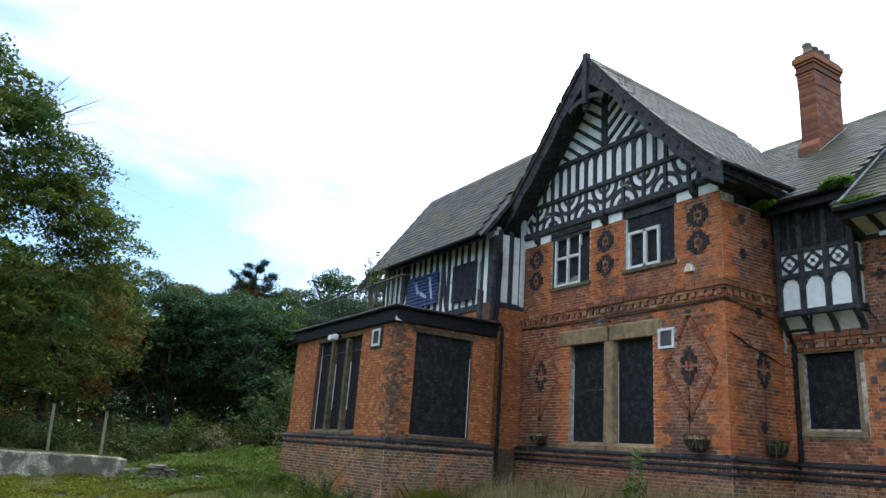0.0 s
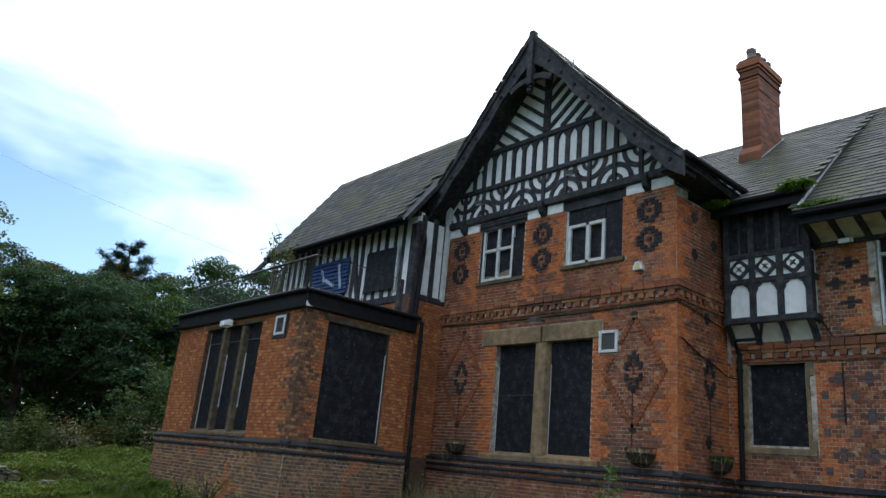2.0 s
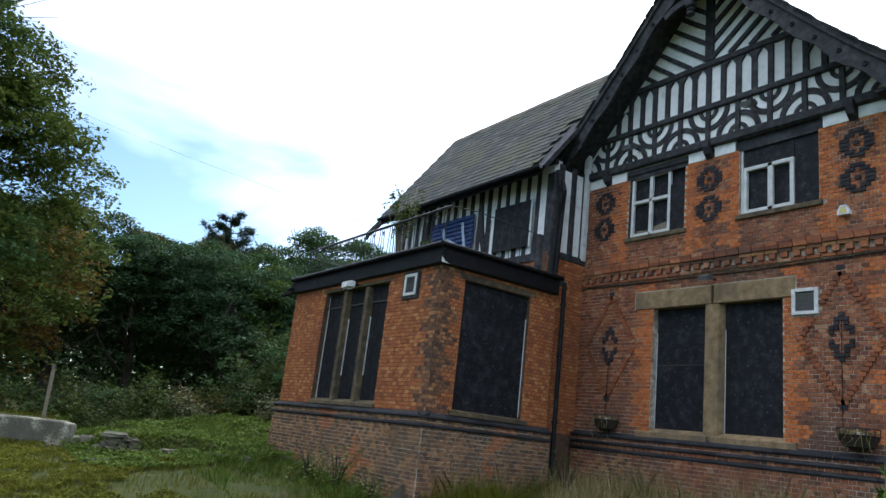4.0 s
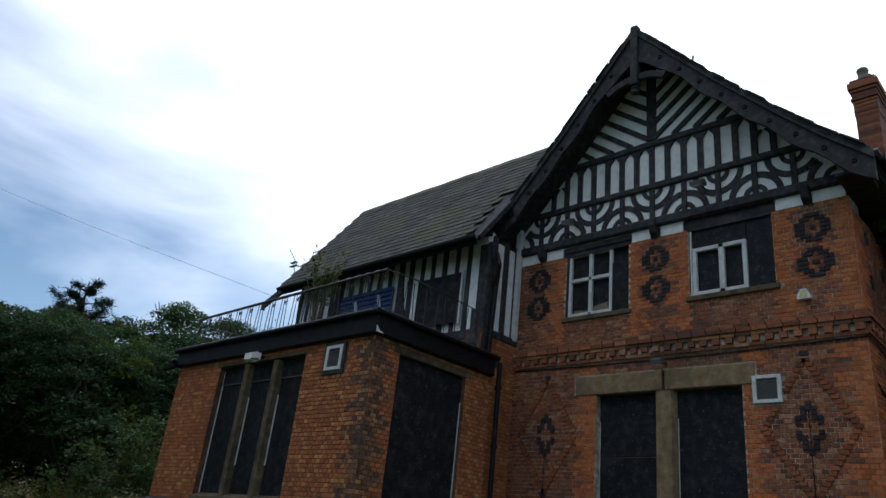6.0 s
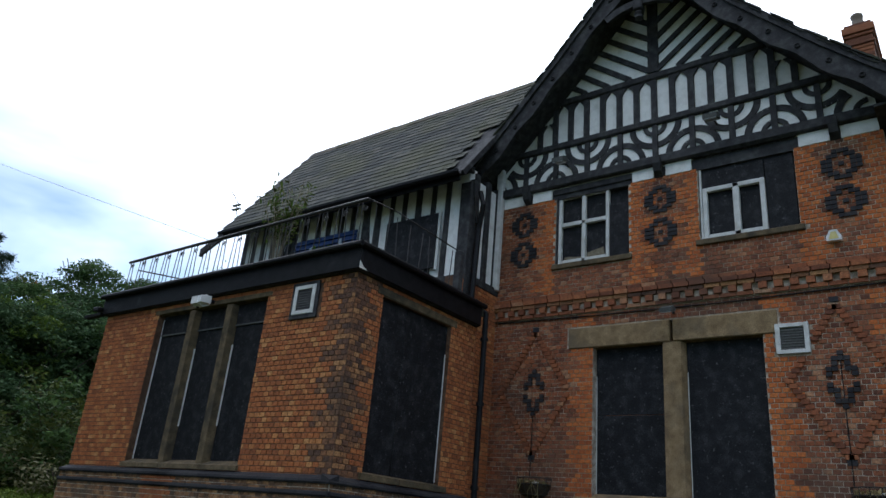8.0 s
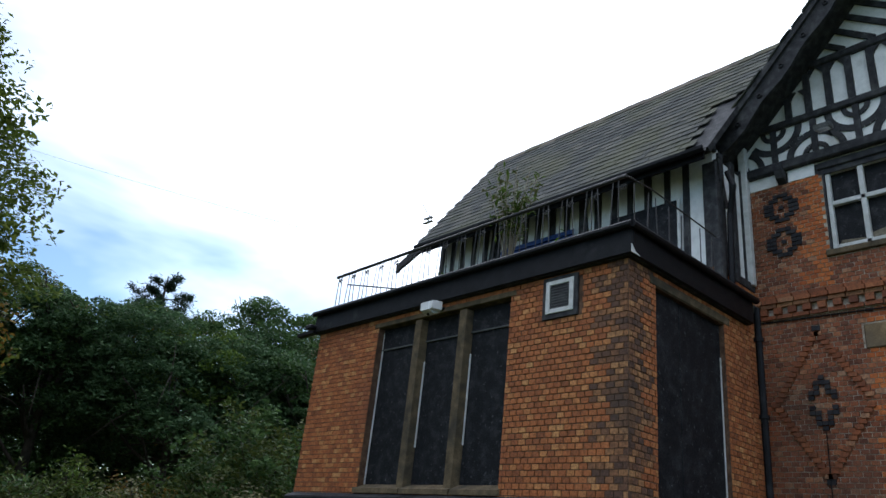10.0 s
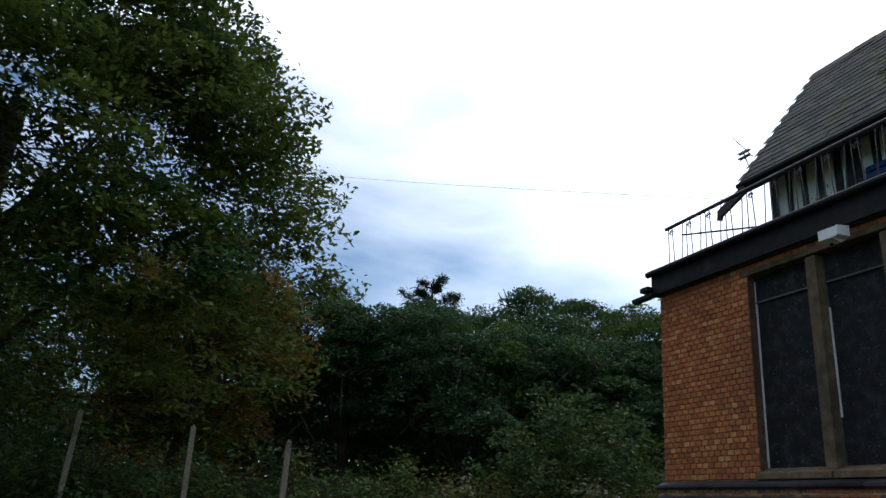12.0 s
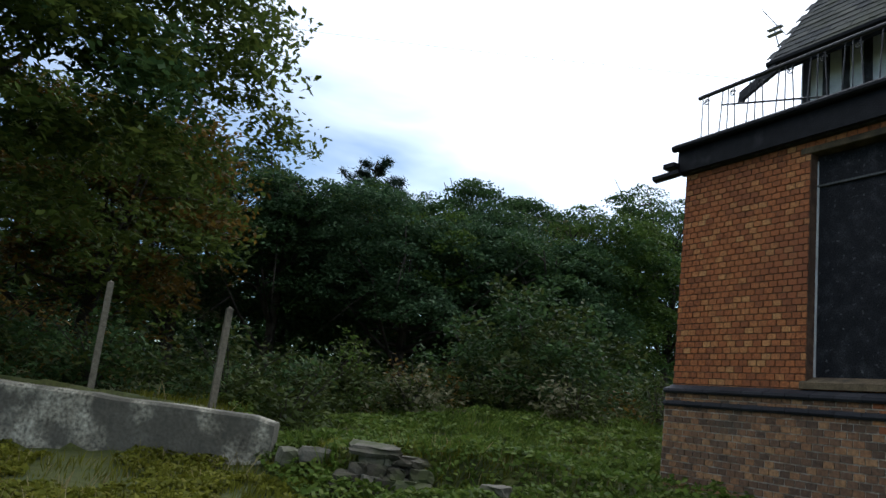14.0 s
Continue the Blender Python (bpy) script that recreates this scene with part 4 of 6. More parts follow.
solid("roof_range_back", plate([(RX1 + .002, YE, RZ1), (RX1 + .002, 12.4, RZ1), (14.3, 12.4, RZ0), (14.3, YE, RZ0)], .09), SLATE, None, "far slope of the range roof", "roof", kind="structure")
s = Shape().prism([(10.45, 20.35, 7.3), (13.8, 20.35, 7.3), (RX1, 20.35, RZ1 - .12)], (0, .12, 0))
solid("wall_range_end", s, TIMBER, None, "dark boarded gable end of the range", "wall", kind="structure")
part("verge_board", Shape().beam((RX0, YE, RZ0 - .06), (RX1, YE, RZ1 - .06), .16, .04, (0, 1, 0)), TIMBER, roof_range)
part("fascia", Shape().cbox(RX0 + .02, RX0 + .06, 14.3, YE, RZ0 - .15, RZ0 - .03, .006), DARKPAINT, roof_range)
gut = [(-.065, .0), (-.06, -.045), (-.03, -.075), (.03, -.075), (.06, -.045), (.065, 0), (.05, 0), (.02, -.06), (-.02, -.06), (-.05, 0)]
part("gutter", Shape().prism([(RX0 - .05 + a, 14.25, RZ0 - .01 + b) for a, b in gut], (0, YE - 14.25, 0)), DARKPAINT, roof_range, "black gutter")
for k in range(16):
    part("rafter_end", Shape().beam((RX0 + .05, 14.6 + k * .39, RZ0 - .06), (10.42, 14.6 + k * .39, RZ0 + .57), .07, .10, (0, 1, 0)), TIMBER, roof_range)

# gable roof
SINK = .34
roof_gable = thing("roof_gable", (13.0, YC, 7.5), "grey slate roof of the gable block", "roof", kind="structure")
for sgn in (-1, 1):
    pts = [(0, 0), (1.5, -1.74), (2.5, -2.82), (3.1, -3.42), (3.62, -3.88)]
    for (a, p), (b, q) in zip(pts, pts[1:]):
        part("deck", plate([(10.80, YC + sgn * a, APEX + p - .05), (10.80, YC + sgn * b, APEX + q - .05), (16.6, YC + sgn * b, APEX + q - .05 - SINK), (16.6, YC + sgn * a, APEX + p - .05 - SINK)], .10), TIMBER, roof_gable)
        up = Vector((0, -sgn * (b - a), p - q))
        if sgn < 0:
            slates(roof_gable, (10.82, YC + sgn * b, APEX + q - .038), (1, 0, -SINK / 5.8), up, 5.9, up.length - .04, lambda u, v: True, (2.5, 1.0))
ridge_tiles(roof_gable, (10.90, YC, APEX - .03), (16.6, YC, APEX - .03 - SINK))
rng = random.Random(33)
for sgn in (-1, 1):
    d = .25
    while d < 3.5:
        w = rng.uniform(.16, .30)
        z0, z1 = roof_line(YC + d), roof_line(YC + d + w)
        out = rng.uniform(.01, .06)
        part("verge_slate", Shape().prism([(BX - .05 - out, YC + sgn * d, z0 + .035), (BX - .05 - out, YC + sgn * (d + w), z1 + .035), (BX - .05 - out, YC + sgn * (d + w), z1 + .075), (BX - .05 - out, YC + sgn * d, z0 + .058)], (.24, 0, 0)), SLATE, roof_gable)
        d += w + rng.choice((.01, .01, .02, .12))
part("flashing", Shape().cbox(BX + .02, BX + .35, 7.80, 8.02, 7.59, 7.63, .01), LEAD, roof_gable, "patched lead edge")
part("gutter", Shape().prism([(10.9, 7.82 + a, 7.57 + b) for a, b in gut], (2.3, 0, 0)), DARKPAINT, roof_gable, "black gutter")
part("soffit", Shape().box(10.9, 13.1, 7.9, 8.40, 7.40, 7.44), TIMBER, roof_gable)
for k in range(5):
    part("rafter_end", Shape().cbox(11.55 + k * .34, 11.63 + k * .34, 7.86, 8.38, 7.44, 7.54, .008), TIMBER, roof_gable)
part("finial_spike", Shape().tube([(10.9, 10.44, 10.2), (10.9, 10.42, 10.45)], .02, 6), LEAD, roof_gable)

# wing roof, its lower eave part slightly proud
pitch = Vector((4.15, 0, 3.2)).normalized()
roof_wing = solid("roof_wing", plate([(12.62, 6.66, 7.27), (12.62, 8.6, 7.27), (16.85, 12.0, 10.53), (16.85, 6.66, 10.53)], .10), TIMBER, None, "grey mossy slate roof of the wing", "roof", kind="structure")
slates(roof_wing, (12.60, 6.68, 7.275), (0, 1, 0), (4.15, 0, 3.2), 5.2, 5.3, lambda u, v: 6.68 + u < 8.5 + v * .65, (1.0, 1.2))
ridge_tiles(roof_wing, (16.85, 1.5, 10.55), (16.85, 11.4, 10.55))
solid("roof_wing_back", plate([(16.852, -9, 10.53), (16.852, 20.4, 10.53), (20.6, 20.4, 7.0), (20.6, -9, 7.0)], .10), SLATE, None, "far slope of the wing roof", "roof", kind="structure")
low = solid("roof_apron", plate([(12.35, -9, 6.74), (12.35, 6.655, 6.74), (16.845, 6.655, 10.50), (16.845, -9, 10.50)], .12), TIMBER, None, "lower mossy slate slope over the bracketed eaves", "roof", kind="structure")
slates(low, (12.33, 1.5, 6.745), (0, 1, 0), (4.495, 0, 3.76), 5.16, 5.75, lambda u, v: True, (4.0, .8))
part("verge_roll", Shape().tube([(12.40, 6.67, 6.85), (14.6, 6.67, 8.72)], .03, 8), LEAD, low, "grey lead roll")
part("gutter", Shape().prism([(12.30 + a, 1.5, 6.70 + b) for a, b in gut], (0, 5.2, 0)), DARKPAINT, low, "black gutter")
part("fascia", Shape().cbox(12.36, 12.40, 1.5, 6.66, 6.50, 6.68, .006), DARKPAINT, low)
part("gutter", Shape().prism([(12.58 + a, 6.6, 7.25 + b) for a, b in gut], (0, 1.8, 0)), DARKPAINT, roof_wing, "black gutter")
part("fascia", Shape().cbox(12.62, 12.66, 6.66, 8.36, 7.02, 7.22, .006), DARKPAINT, roof_wing)
cove = thing("eaves_cove", (13.0, 5.0, 6.4), "cream plaster cove with curved black brackets under the eaves", "cove", kind="structure")
arc = [(WING - .74 * (k / 6) ** 1.3, 6.34 + .28 * (k / 6)) for k in range(7)]
part("plaster", Shape().prism([(x, 1.5, z) for x, z in arc] + [(12.41, 1.5, 6.68), (WING, 1.5, 6.68)], (0, 5.1, 0)), CREAM, cove, "stained cream plaster cove")
for k in range(13):
    y = 6.58 - k * .40
    part("bracket", Shape().prism([(x - .05, y, z - .03) for x, z in arc] + [(x + .02, y, z + .03) for x, z in arc[::-1]], (0, .10, 0)), TIMBER, cove, "curved black bracket")
part("wall_plate", Shape().cbox(WING - .06, WING + .05, 1.5, 6.70, 6.30, 6.41, .01), TIMBER, cove)


# moss clumps in the gutters
def tuft(name, at, size, n, mat, label, category, seed):
    rng = np.random.default_rng(seed)
    c = rng.normal(size=(n, 3)) * np.array(size) * .5 + np.array(at)
    d = rng.normal(size=(n, 3)) * .03
    e = rng.normal(size=(n, 3)) * .03
    s = Shape()
    for p, a, b in zip(c, d, e):
        s.add([p - a, p + b, p + a, p - b], [(0, 1, 2, 3)])
    return solid(name, s, mat, None, label, category, kind="stuff")


tuft("moss", (12.55, 6.75, 7.30), (.06, .22, .06), 600, MOSS, "bright green moss in the gutter", "moss", 5)
tuft("moss", (12.42, 6.35, 6.82), (.06, .32, .03), 500, MOSS, "bright green moss on the eave", "moss", 6)
tuft("moss", (12.45, 8.2, 7.22), (.05, .2, .05), 500, MOSS, "bright green moss in the gutter", "moss", 7)

# ---- chimney ----
ch = thing("chimney", (15.6, 8.55, 8.8), "tall red brick chimney stack with corbelled cap and pots", "chimney")
x0, x1, y0, y1 = 15.0, 16.1, 8.36, 8.78
part("base", Shape().prism([(x0 - .12, y0 - .04, 8.65), (x0 - .12, y0 - .04, 9.34), (x0 + .02, y0 - .04, 9.55), (x0 + .3, y0 - .04, 9.55), (x0 + .3, y0 - .04, 8.65)], (0, y1 - y0 + .08, 0)), STACK, ch)
s = Shape()
z, k = 9.0, 0
while z < 11.22:
    grow = .012 * (1 if z > 10.9 else 0)
    for a in range(6):
        u = x0 + a * .21 + (.0 if k % 2 else -.1)
        s.box(max(u, x0 - grow), min(u + .2, x1 + grow), y0 - grow, y1 + grow, z, z + .066)
    z, k = z + COURSE, k + 1
part("shaft", s, STACK, ch)
part("core", Shape().box(x0 + .010, x1 - .012, y0 + .012, y1 - .012, 8.9, 11.3), MORTAR, ch)
for z, e, h in ((11.22, .02, .07), (11.30, .045, .07), (11.38, .02, .1), (11.49, .045, .07), (11.57, .075, .16), (11.74, .03, .07)):
    part("cap_course", Shape().cbox(x0 - e, x1 + e, y0 - e, y1 + e, z, z + h, .01), STACK, ch)
for k in range(4):
    part("pot", Shape().lathe([(.13, 0), (.135, .05), (.11, .08), (.10, .22), (.12, .26), (.11, .31), (.08, .31)], (x0 + .16 + k * .26, (y0 + y1) / 2, 11.81), 14), RIDGE, ch, "sooty clay pot", smooth=True)
part("flashing", Shape().beam((x0 - .12, y0 - .055, 9.10), (x1, y0 - .055, 10.03), .10, .03, (0, 1, 0)), LEAD, ch, "grey lead flashing")
ch.location += Vector((.25, .15, .12))

# ---- oriel ----
oriel = thing("oriel", (13.0, 7.5, 4.6), "black and white timber oriel with quatrefoil panels", "oriel", kind="structure")
OX, O0, O1 = 12.87, 6.70, 8.24
part("plaster", Shape().box(OX + .03, WING, O0 + .03, O1, 5.05, 6.3), PLASTER, oriel, "white plaster panels")
part("boarding", Shape().box(OX + .02, WING, O0 + .02, O1, 6.28, 7.28), BOARD, oriel, "black boarded upper lights")
for y in (6.88, 7.42, 7.95):
    part("mullion", Shape().cbox(OX - .0, OX + .06, y - .02, y + .02, 6.3, 7.2, .006), TIMBER, oriel)
part("sill_beam", Shape().cbox(OX - .06, WING, O0 - .05, O1 + .02, 5.00, 5.12, .015), TIMBER, oriel)
part("rail", Shape().cbox(OX - .015, OX + .06, O0 - .01, O1, 5.74, 5.84, .01), TIMBER, oriel)
part("rail", Shape().cbox(OX - .015, OX + .06, O0 - .01, O1, 6.22, 6.32, .01), TIMBER, oriel)
posts = [O0 + .05, O0 + .05 + .48, O0 + .05 + .97, O1 - .05]
for y in posts:
    part("post", Shape().cbox(OX - .02, OX + .08, y - .055, y + .055, 5.1, 7.1, .01), TIMBER, oriel)
for a, b in zip(posts, posts[1:]):
    m, w = (a + b) / 2, (b - a) / 2 - .055
    s = Shape()
    for sgn in (-1, 1):
        s.prism([(OX + .0, m + sgn * w, 5.745), (OX + .0, m + sgn * w, 5.56), (OX + .0, m + sgn * w * .82, 5.62), (OX + .0, m + sgn * w * .80, 5.67), (OX + .0, m + sgn * w * .5, 5.70), (OX + .0, m + sgn * w * .42, 5.745)], (.04, 0, 0))
    part("panel_head", s, TIMBER, oriel)
    zc = 6.03
    ring = [(m + .225, zc), (m, zc + .215), (m - .225, zc), (m, zc - .215)]
    part("lozenge", Shape().prism([(OX + .002, y, z) for y, z in ring], (.04, 0, 0)), TIMBER, oriel)
    s = Shape()
    for dy, dz in ((.052, 0), (-.052, 0), (0, .052), (0, -.052)):
        s.prism([(OX - .008, m + dy + .056 * math.cos(k * math.pi / 7), zc + dz + .056 * math.sin(k * math.pi / 7)) for k in range(14)], (.012, 0, 0))
    part("quatrefoil", s, PLASTER, oriel, "white quatrefoil")
s = Shape()
for z0, z1 in ((5.12, 5.74), (5.84, 6.22)):
    s.box(OX + .07, OX + .12, O0 - .015, O0 + .05, z0, z1)
part("side_stud", s, TIMBER, oriel)
part("side_rail", Shape().box(OX, WING, O0 - .012, O0 + .04, 5.74, 5.84), TIMBER, oriel)
part("side_boarding", Shape().box(OX + .01, WING, O0 - .01, O0 + .04, 6.28, 7.2), BOARD, oriel)
arc = [(WING - .02 - .26 * (k / 6) ** 1.8, 4.62 + .39 * (k / 6)) for k in range(7)]
part("cove", Shape().prism([(x, O0 + .04, z) for x, z in arc] + [(WING, O0 + .04, 5.01), (WING, O0 + .04, 4.62)], (0, O1 - O0 - .06, 0)), CREAM, oriel, "cream plaster cove")
for y in posts:
    part("bracket", Shape().prism([(x - .06, y - .045, z - .02) for x, z in arc] + [(x + .02, y - .045, z + .02) for x, z in arc[::-1]], (0, .09, 0)), TIMBER, oriel, "curved black bracket")

# ---- half-timbered upper wall over the bay ----
TW = 10.42
tim = thing("wall_timbered", (TW, 17.4, 5.5), "black and white half-timbered upper wall", "wall", kind="structure")
part("plaster", Shape().box(TW, TW + .2, 14.42, 20.45, 5.2, 7.76), PLASTER, tim, "white plaster infill")
part("plaster", Shape().box(TW + .2, F, 14.42, 14.6, 5.7, 7.6), PLASTER, tim)
part("sill_beam", Shape().cbox(TW - .06, TW + .06, 14.36, 20.5, 5.60, 5.77, .012), TIMBER, tim)
part("base_wall", Shape().box(TW - .02, TW + .2, 14.40, 20.45, 5.1, 5.6), TAN, tim, "brick base")
part("head_beam", Shape().cbox(TW - .05, TW + .05, 14.36, 20.5, 7.64, 7.76, .012), TIMBER, tim)
part("corner_post", Shape().cbox(TW - .06, TW + .14, 14.34, 14.56, 5.3, 7.45, .012), TIMBER, tim)
rng = random.Random(4)
y = 14.86
while y < 20.45:
    w = rng.uniform(.09, .13)
    part("stud", Shape().beam((TW, y, 5.77), (TW, y + rng.uniform(-.02, .02), 7.66), w, .06), TIMBER, tim)
    y += rng.uniform(.30, .35)
for y0, dy in ((16.78, -.34), (18.85, .36)):
    pts = [(TW - .02, y0 + dy * (k / 8) ** 2, 7.6 - 1.8 * k / 8) for k in range(9)]
    s = Shape()
    for p, q in zip(pts, pts[1:]):
        s.beam(p, q, .13, .07)
    part("curved_brace", s, TIMBER, tim)
for x in (10.62, 10.98, 11.32):
    part("stud", Shape().cbox(x - .065, x + .065, 14.375, 14.5, 5.74, 7.7, .01), TIMBER, tim)
part("return_sill", Shape().cbox(TW + .1, F, 14.34, 14.5, 5.66, 5.80, .012), TIMBER, tim)
s = Shape()
pts = [(10.62 - .16 * math.sin(k / 6 * 1.57), 14.36, 6.75 + .75 * k / 6) for k in range(7)]
for p, q in zip(pts, pts[1:]):
    s.beam(p, q, .10, .09, (0, 1, 0))
part("curved_brace", s, TIMBER, tim)
part("weatherboard", Shape().cbox(F - .14, F - .03, 14.30, 14.42, 5.75, 8.1, .01), WHITEWOOD, tim, "tall white corner board")
tb = thing("window_8", (TW, 15.5, 5.9), "small window of the timbered wall closed with black board", "window", kind="structure")
part("board", panel("y", TW - .09, 14.98, 16.16, 5.94, 6.96, .03), BOARD, tb, "black board")
part("edge_strip", Shape().box(TW - .085, TW - .06, 14.93, 14.975, 5.9, 6.98), WHITEWOOD, tb)
blue = thing("blue_panel", (TW - .12, 17.75, 6.05), "faded blue louvred board fixed to the timbered wall", "board")
for k in range(9):
    z = 6.06 + k * .105
    part("slat", Shape().prism([(TW - .075, 16.92, z), (TW - .12, 16.92, z), (TW - .085, 16.92, z + .10), (TW - .06, 16.92, z + .10)], (0, 1.68, 0)), BLUEBOARD, blue)
part("marking", Shape().beam((TW - .125, 17.15, 6.2), (TW - .125, 17.32, 6.85), .09, .01), PALEMARK, blue, "pale worn marking")
part("marking", Shape().beam((TW - .125, 17.45, 6.28), (TW - .125, 17.9, 6.5), .09, .01), PALEMARK, blue)
part("marking", Shape().beam((TW - .125, 17.95, 6.45), (TW - .125, 18.1, 6.8), .09, .01), PALEMARK, blue)

# ---- bay roof and its railing ----
terrace = solid("roof_bay", Shape().box(BAYF - .06, 10.42, BAYR - .06, 19.98, 4.99, 5.10), SLATE, None, "flat felted roof of the bay", "roof", kind="structure")
for x0_, x1_, y0_, y1_ in ((BAYF - .10, BAYF - .06, BAYR - .10, 20.02), (BAYF - .06, 10.30, BAYR - .10, BAYR - .06)):
    part("fascia", Shape().cbox(x0_, x1_, y0_, y1_, 4.80, 5.10, .008), DARKPAINT, terrace, "black painted fascia")
part("soffit", Shape().box(BAYF - .06, BAYF + .02, BAYR - .06, 20.0, 4.792, 4.81), TIMBER, terrace)
part("soffit", Shape().box(BAYF + .02, 10.30, BAYR - .06, BAYR + .02, 4.792, 4.81), TIMBER, terrace)
for p, q in (((BAYF - .13, BAYR - .13, 5.12), (BAYF - .13, 20.06, 5.12)), ((BAYF - .13, BAYR - .13, 5.12), (10.34, BAYR - .13, 5.12))):
    part("edge_roll", Shape().tube([p, q], .045, 10), DARKPAINT, terrace, "rounded black roof edge")
part("gutter_end", Shape().cbox(BAYF - .2, BAYF + .1, 19.98, 20.16, 4.86, 4.93, .01), DARKPAINT, terrace, "broken gutter end")
part("gutter_end", Shape().beam((BAYF - .12, 19.95, 4.80), (BAYF - .22, 20.26, 4.74), .05, .1), DARKPAINT, terrace)
part("chipped_corner", Shape().prism([(BAYF - .102, BAYR - .103, 4.80), (BAYF + .06, BAYR - .103, 4.80), (BAYF - .03, BAYR - .103, 4.83), (BAYF - .102, BAYR - .103, 4.90)], (0, -.006, 0)), WHITEWOOD, terrace)

rail = thing("railing", (7.75, 17.0, 5.1), "rusty black wrought-iron railing with scrolls along the bay roof", "railing")
RXX, RT = 7.74, 5.86


def scroll(c, r, plane, flip=1):
    pts = []
    for k in range(20):
        a = k / 19 * 3.2 * math.pi
        rr = r * (1 - .75 * k / 19)
        u, w = rr * math.cos(a) * flip, rr * math.sin(a)
        pts.append((c[0], c[1] + u, c[2] + w) if plane == "y" else (c[0] + u, c[1], c[2] + w))
    return Shape().tube(pts, .007, 5)


part("top_rail", Shape().tube([(RXX, 19.96, RT), (RXX, 17.0, RT + .03), (RXX, 14.12, RT + .05)], .026, 8), IRON, rail)
part("top_rail", Shape().tube([(RXX, 14.12, RT + .05), (8.3, 14.12, RT + .10), (9.86, 14.12, RT + .06)], .010, 8), IRON, rail)
part("newel", Shape().cbox(9.82, 9.94, 14.05, 14.17, 5.1, 5.92, .015), TIMBER, rail, "black newel post")
for k in range(46):
    y = 19.9 - k * .126
    lean = (.0, .05, -.05)[k % 3]
    part("baluster", Shape().tube([(RXX, y, 5.10), (RXX, y + lean, RT + .02)], .0075, 5), IRON, rail)
    if k % 3 == 0:
        part("scroll", scroll((RXX, y - .06, 5.21), .06, "y"), IRON, rail)
        part("scroll", scroll((RXX, y - .06, RT - .09), .045, "y", -1), IRON, rail)
for k in range(8):
    x = 7.9 + k * .25
    part("baluster", Shape().tube([(x, 14.12, 5.10), (x + (.0, .05, -.05)[k % 3], 14.12, RT + .02)], .0075, 5), IRON, rail)
    if k % 3 == 1:
        part("scroll", scroll((x + .06, 14.12, 5.21), .06, "x"), IRON, rail)
part("stay", Shape().tube([(RXX, 19.6, 5.66), (RXX + .05, 17.9, 5.24)], .012, 6), IRON, rail, "bent loose bar")
hang = solid("hanging_plank", Shape().beam((9.86, 20.45, 7.30), (9.78, 21.0, 6.98), .15, .06).beam((9.78, 20.98, 7.02), (9.80, 21.02, 6.88), .10, .05), TIMBER, None, "loose black eaves plank hanging from the roof", "plank")

# ---- fixtures on the walls ----
def vent(axis, plane, u, z, size, dark):
    at = (plane, u, z - size / 2) if axis == "y" else (u, plane, z - size / 2)
    v = thing("wall_vent", at, "square white-framed wall vent with grey grille", "vent")
    h = size / 2
    if dark:
        part("surround", panel("y", plane - .03, u - h - .055, u + h + .055, z - h - .06, z + h + .05, .03), TIMBER, v, "black timber surround")
    o = plane - .045
    for a, b, c, d in ((u - h, u - h + .06, z - h, z + h), (u + h - .06, u + h, z - h, z + h), (u - h + .06, u + h - .06, z - h, z - h + .055), (u - h + .06, u + h - .06, z + h - .055, z + h)):
        part("frame", Shape().cbox(o, o + .05, a, b, c, d, .006), WHITEWOOD, v)
    part("backing", Shape().box(plane - .012, plane - .004, u - h + .03, u + h - .03, z - h + .03, z + h - .03), GREYMESH, v)
    for k in range(8):
        zz = z - h + .065 + k * (size - .13) / 8
        part("slat", Shape().prism([(plane - .034, u - h + .06, zz), (plane - .014, u - h + .06, zz + .03), (plane - .012, u - h + .06, zz + .024), (plane - .032, u - h + .06, zz - .006)], (0, size - .12, 0)), GREYMESH, v)


vent("y", BAYF - .005, 14.90, 4.51, .40, True)
vent("y", F - .005, 9.715, 4.54, .41, False)


def floodlight(at, label, mat, size=1.0, wall=F):
    x, y, z = at
    f = thing("floodlight", at, label, "lamp")
    part("bracket", Shape().tube([(wall + .01, y, z + .05), (x + .1 * size, y, z + .06)], .018, 6), DARKPAINT, f)
    body = Shape().prism([(x - .14 * size, y - .15 * size, z - .05 * size), (x - .16 * size, y - .15 * size, z + .05 * size), (x + .02 * size, y - .15 * size, z + .14 * size), (x + .14 * size, y - .15 * size, z + .10 * size), (x + .14 * size, y - .15 * size, z + .02 * size)], (0, .30 * size, 0))
    casing = part("casing", body, mat, f)
    part("glass", Shape().prism([(x - .13 * size, y - .13 * size, z - .055 * size), (x + .12 * size, y - .13 * size, z + .01 * size), (x + .12 * size, y - .13 * size, z + .002 * size), (x - .13 * size, y - .13 * size, z - .066 * size)], (0, .26 * size, 0)), GLASSGREY, casing, "dusty lamp glass")
    return f


lampb = thing("floodlight", (7.5, 16.93, 4.55), "white plastic bulkhead floodlight under the bay fascia", "lamp")
case_ = part("casing", Shape().prism([(7.26, 16.86, 4.60), (7.26, 16.86, 4.71), (7.40, 16.86, 4.77), (7.47, 16.86, 4.74), (7.47, 16.86, 4.62), (7.38, 16.86, 4.57)], (0, .16, 0)), PLASTIC, lampb)
part("nose", Shape().prism([(7.27, 16.86, 4.60), (7.27, 16.86, 4.70), (7.45, 16.86, 4.73), (7.45, 16.86, 4.61)], (0, -.06, .02)), PLASTIC, case_)
part("bracket", Shape().tube([(7.45, 16.93, 4.70), (7.62, 16.93, 4.72)], .025, 8), DARKPAINT, lampb)
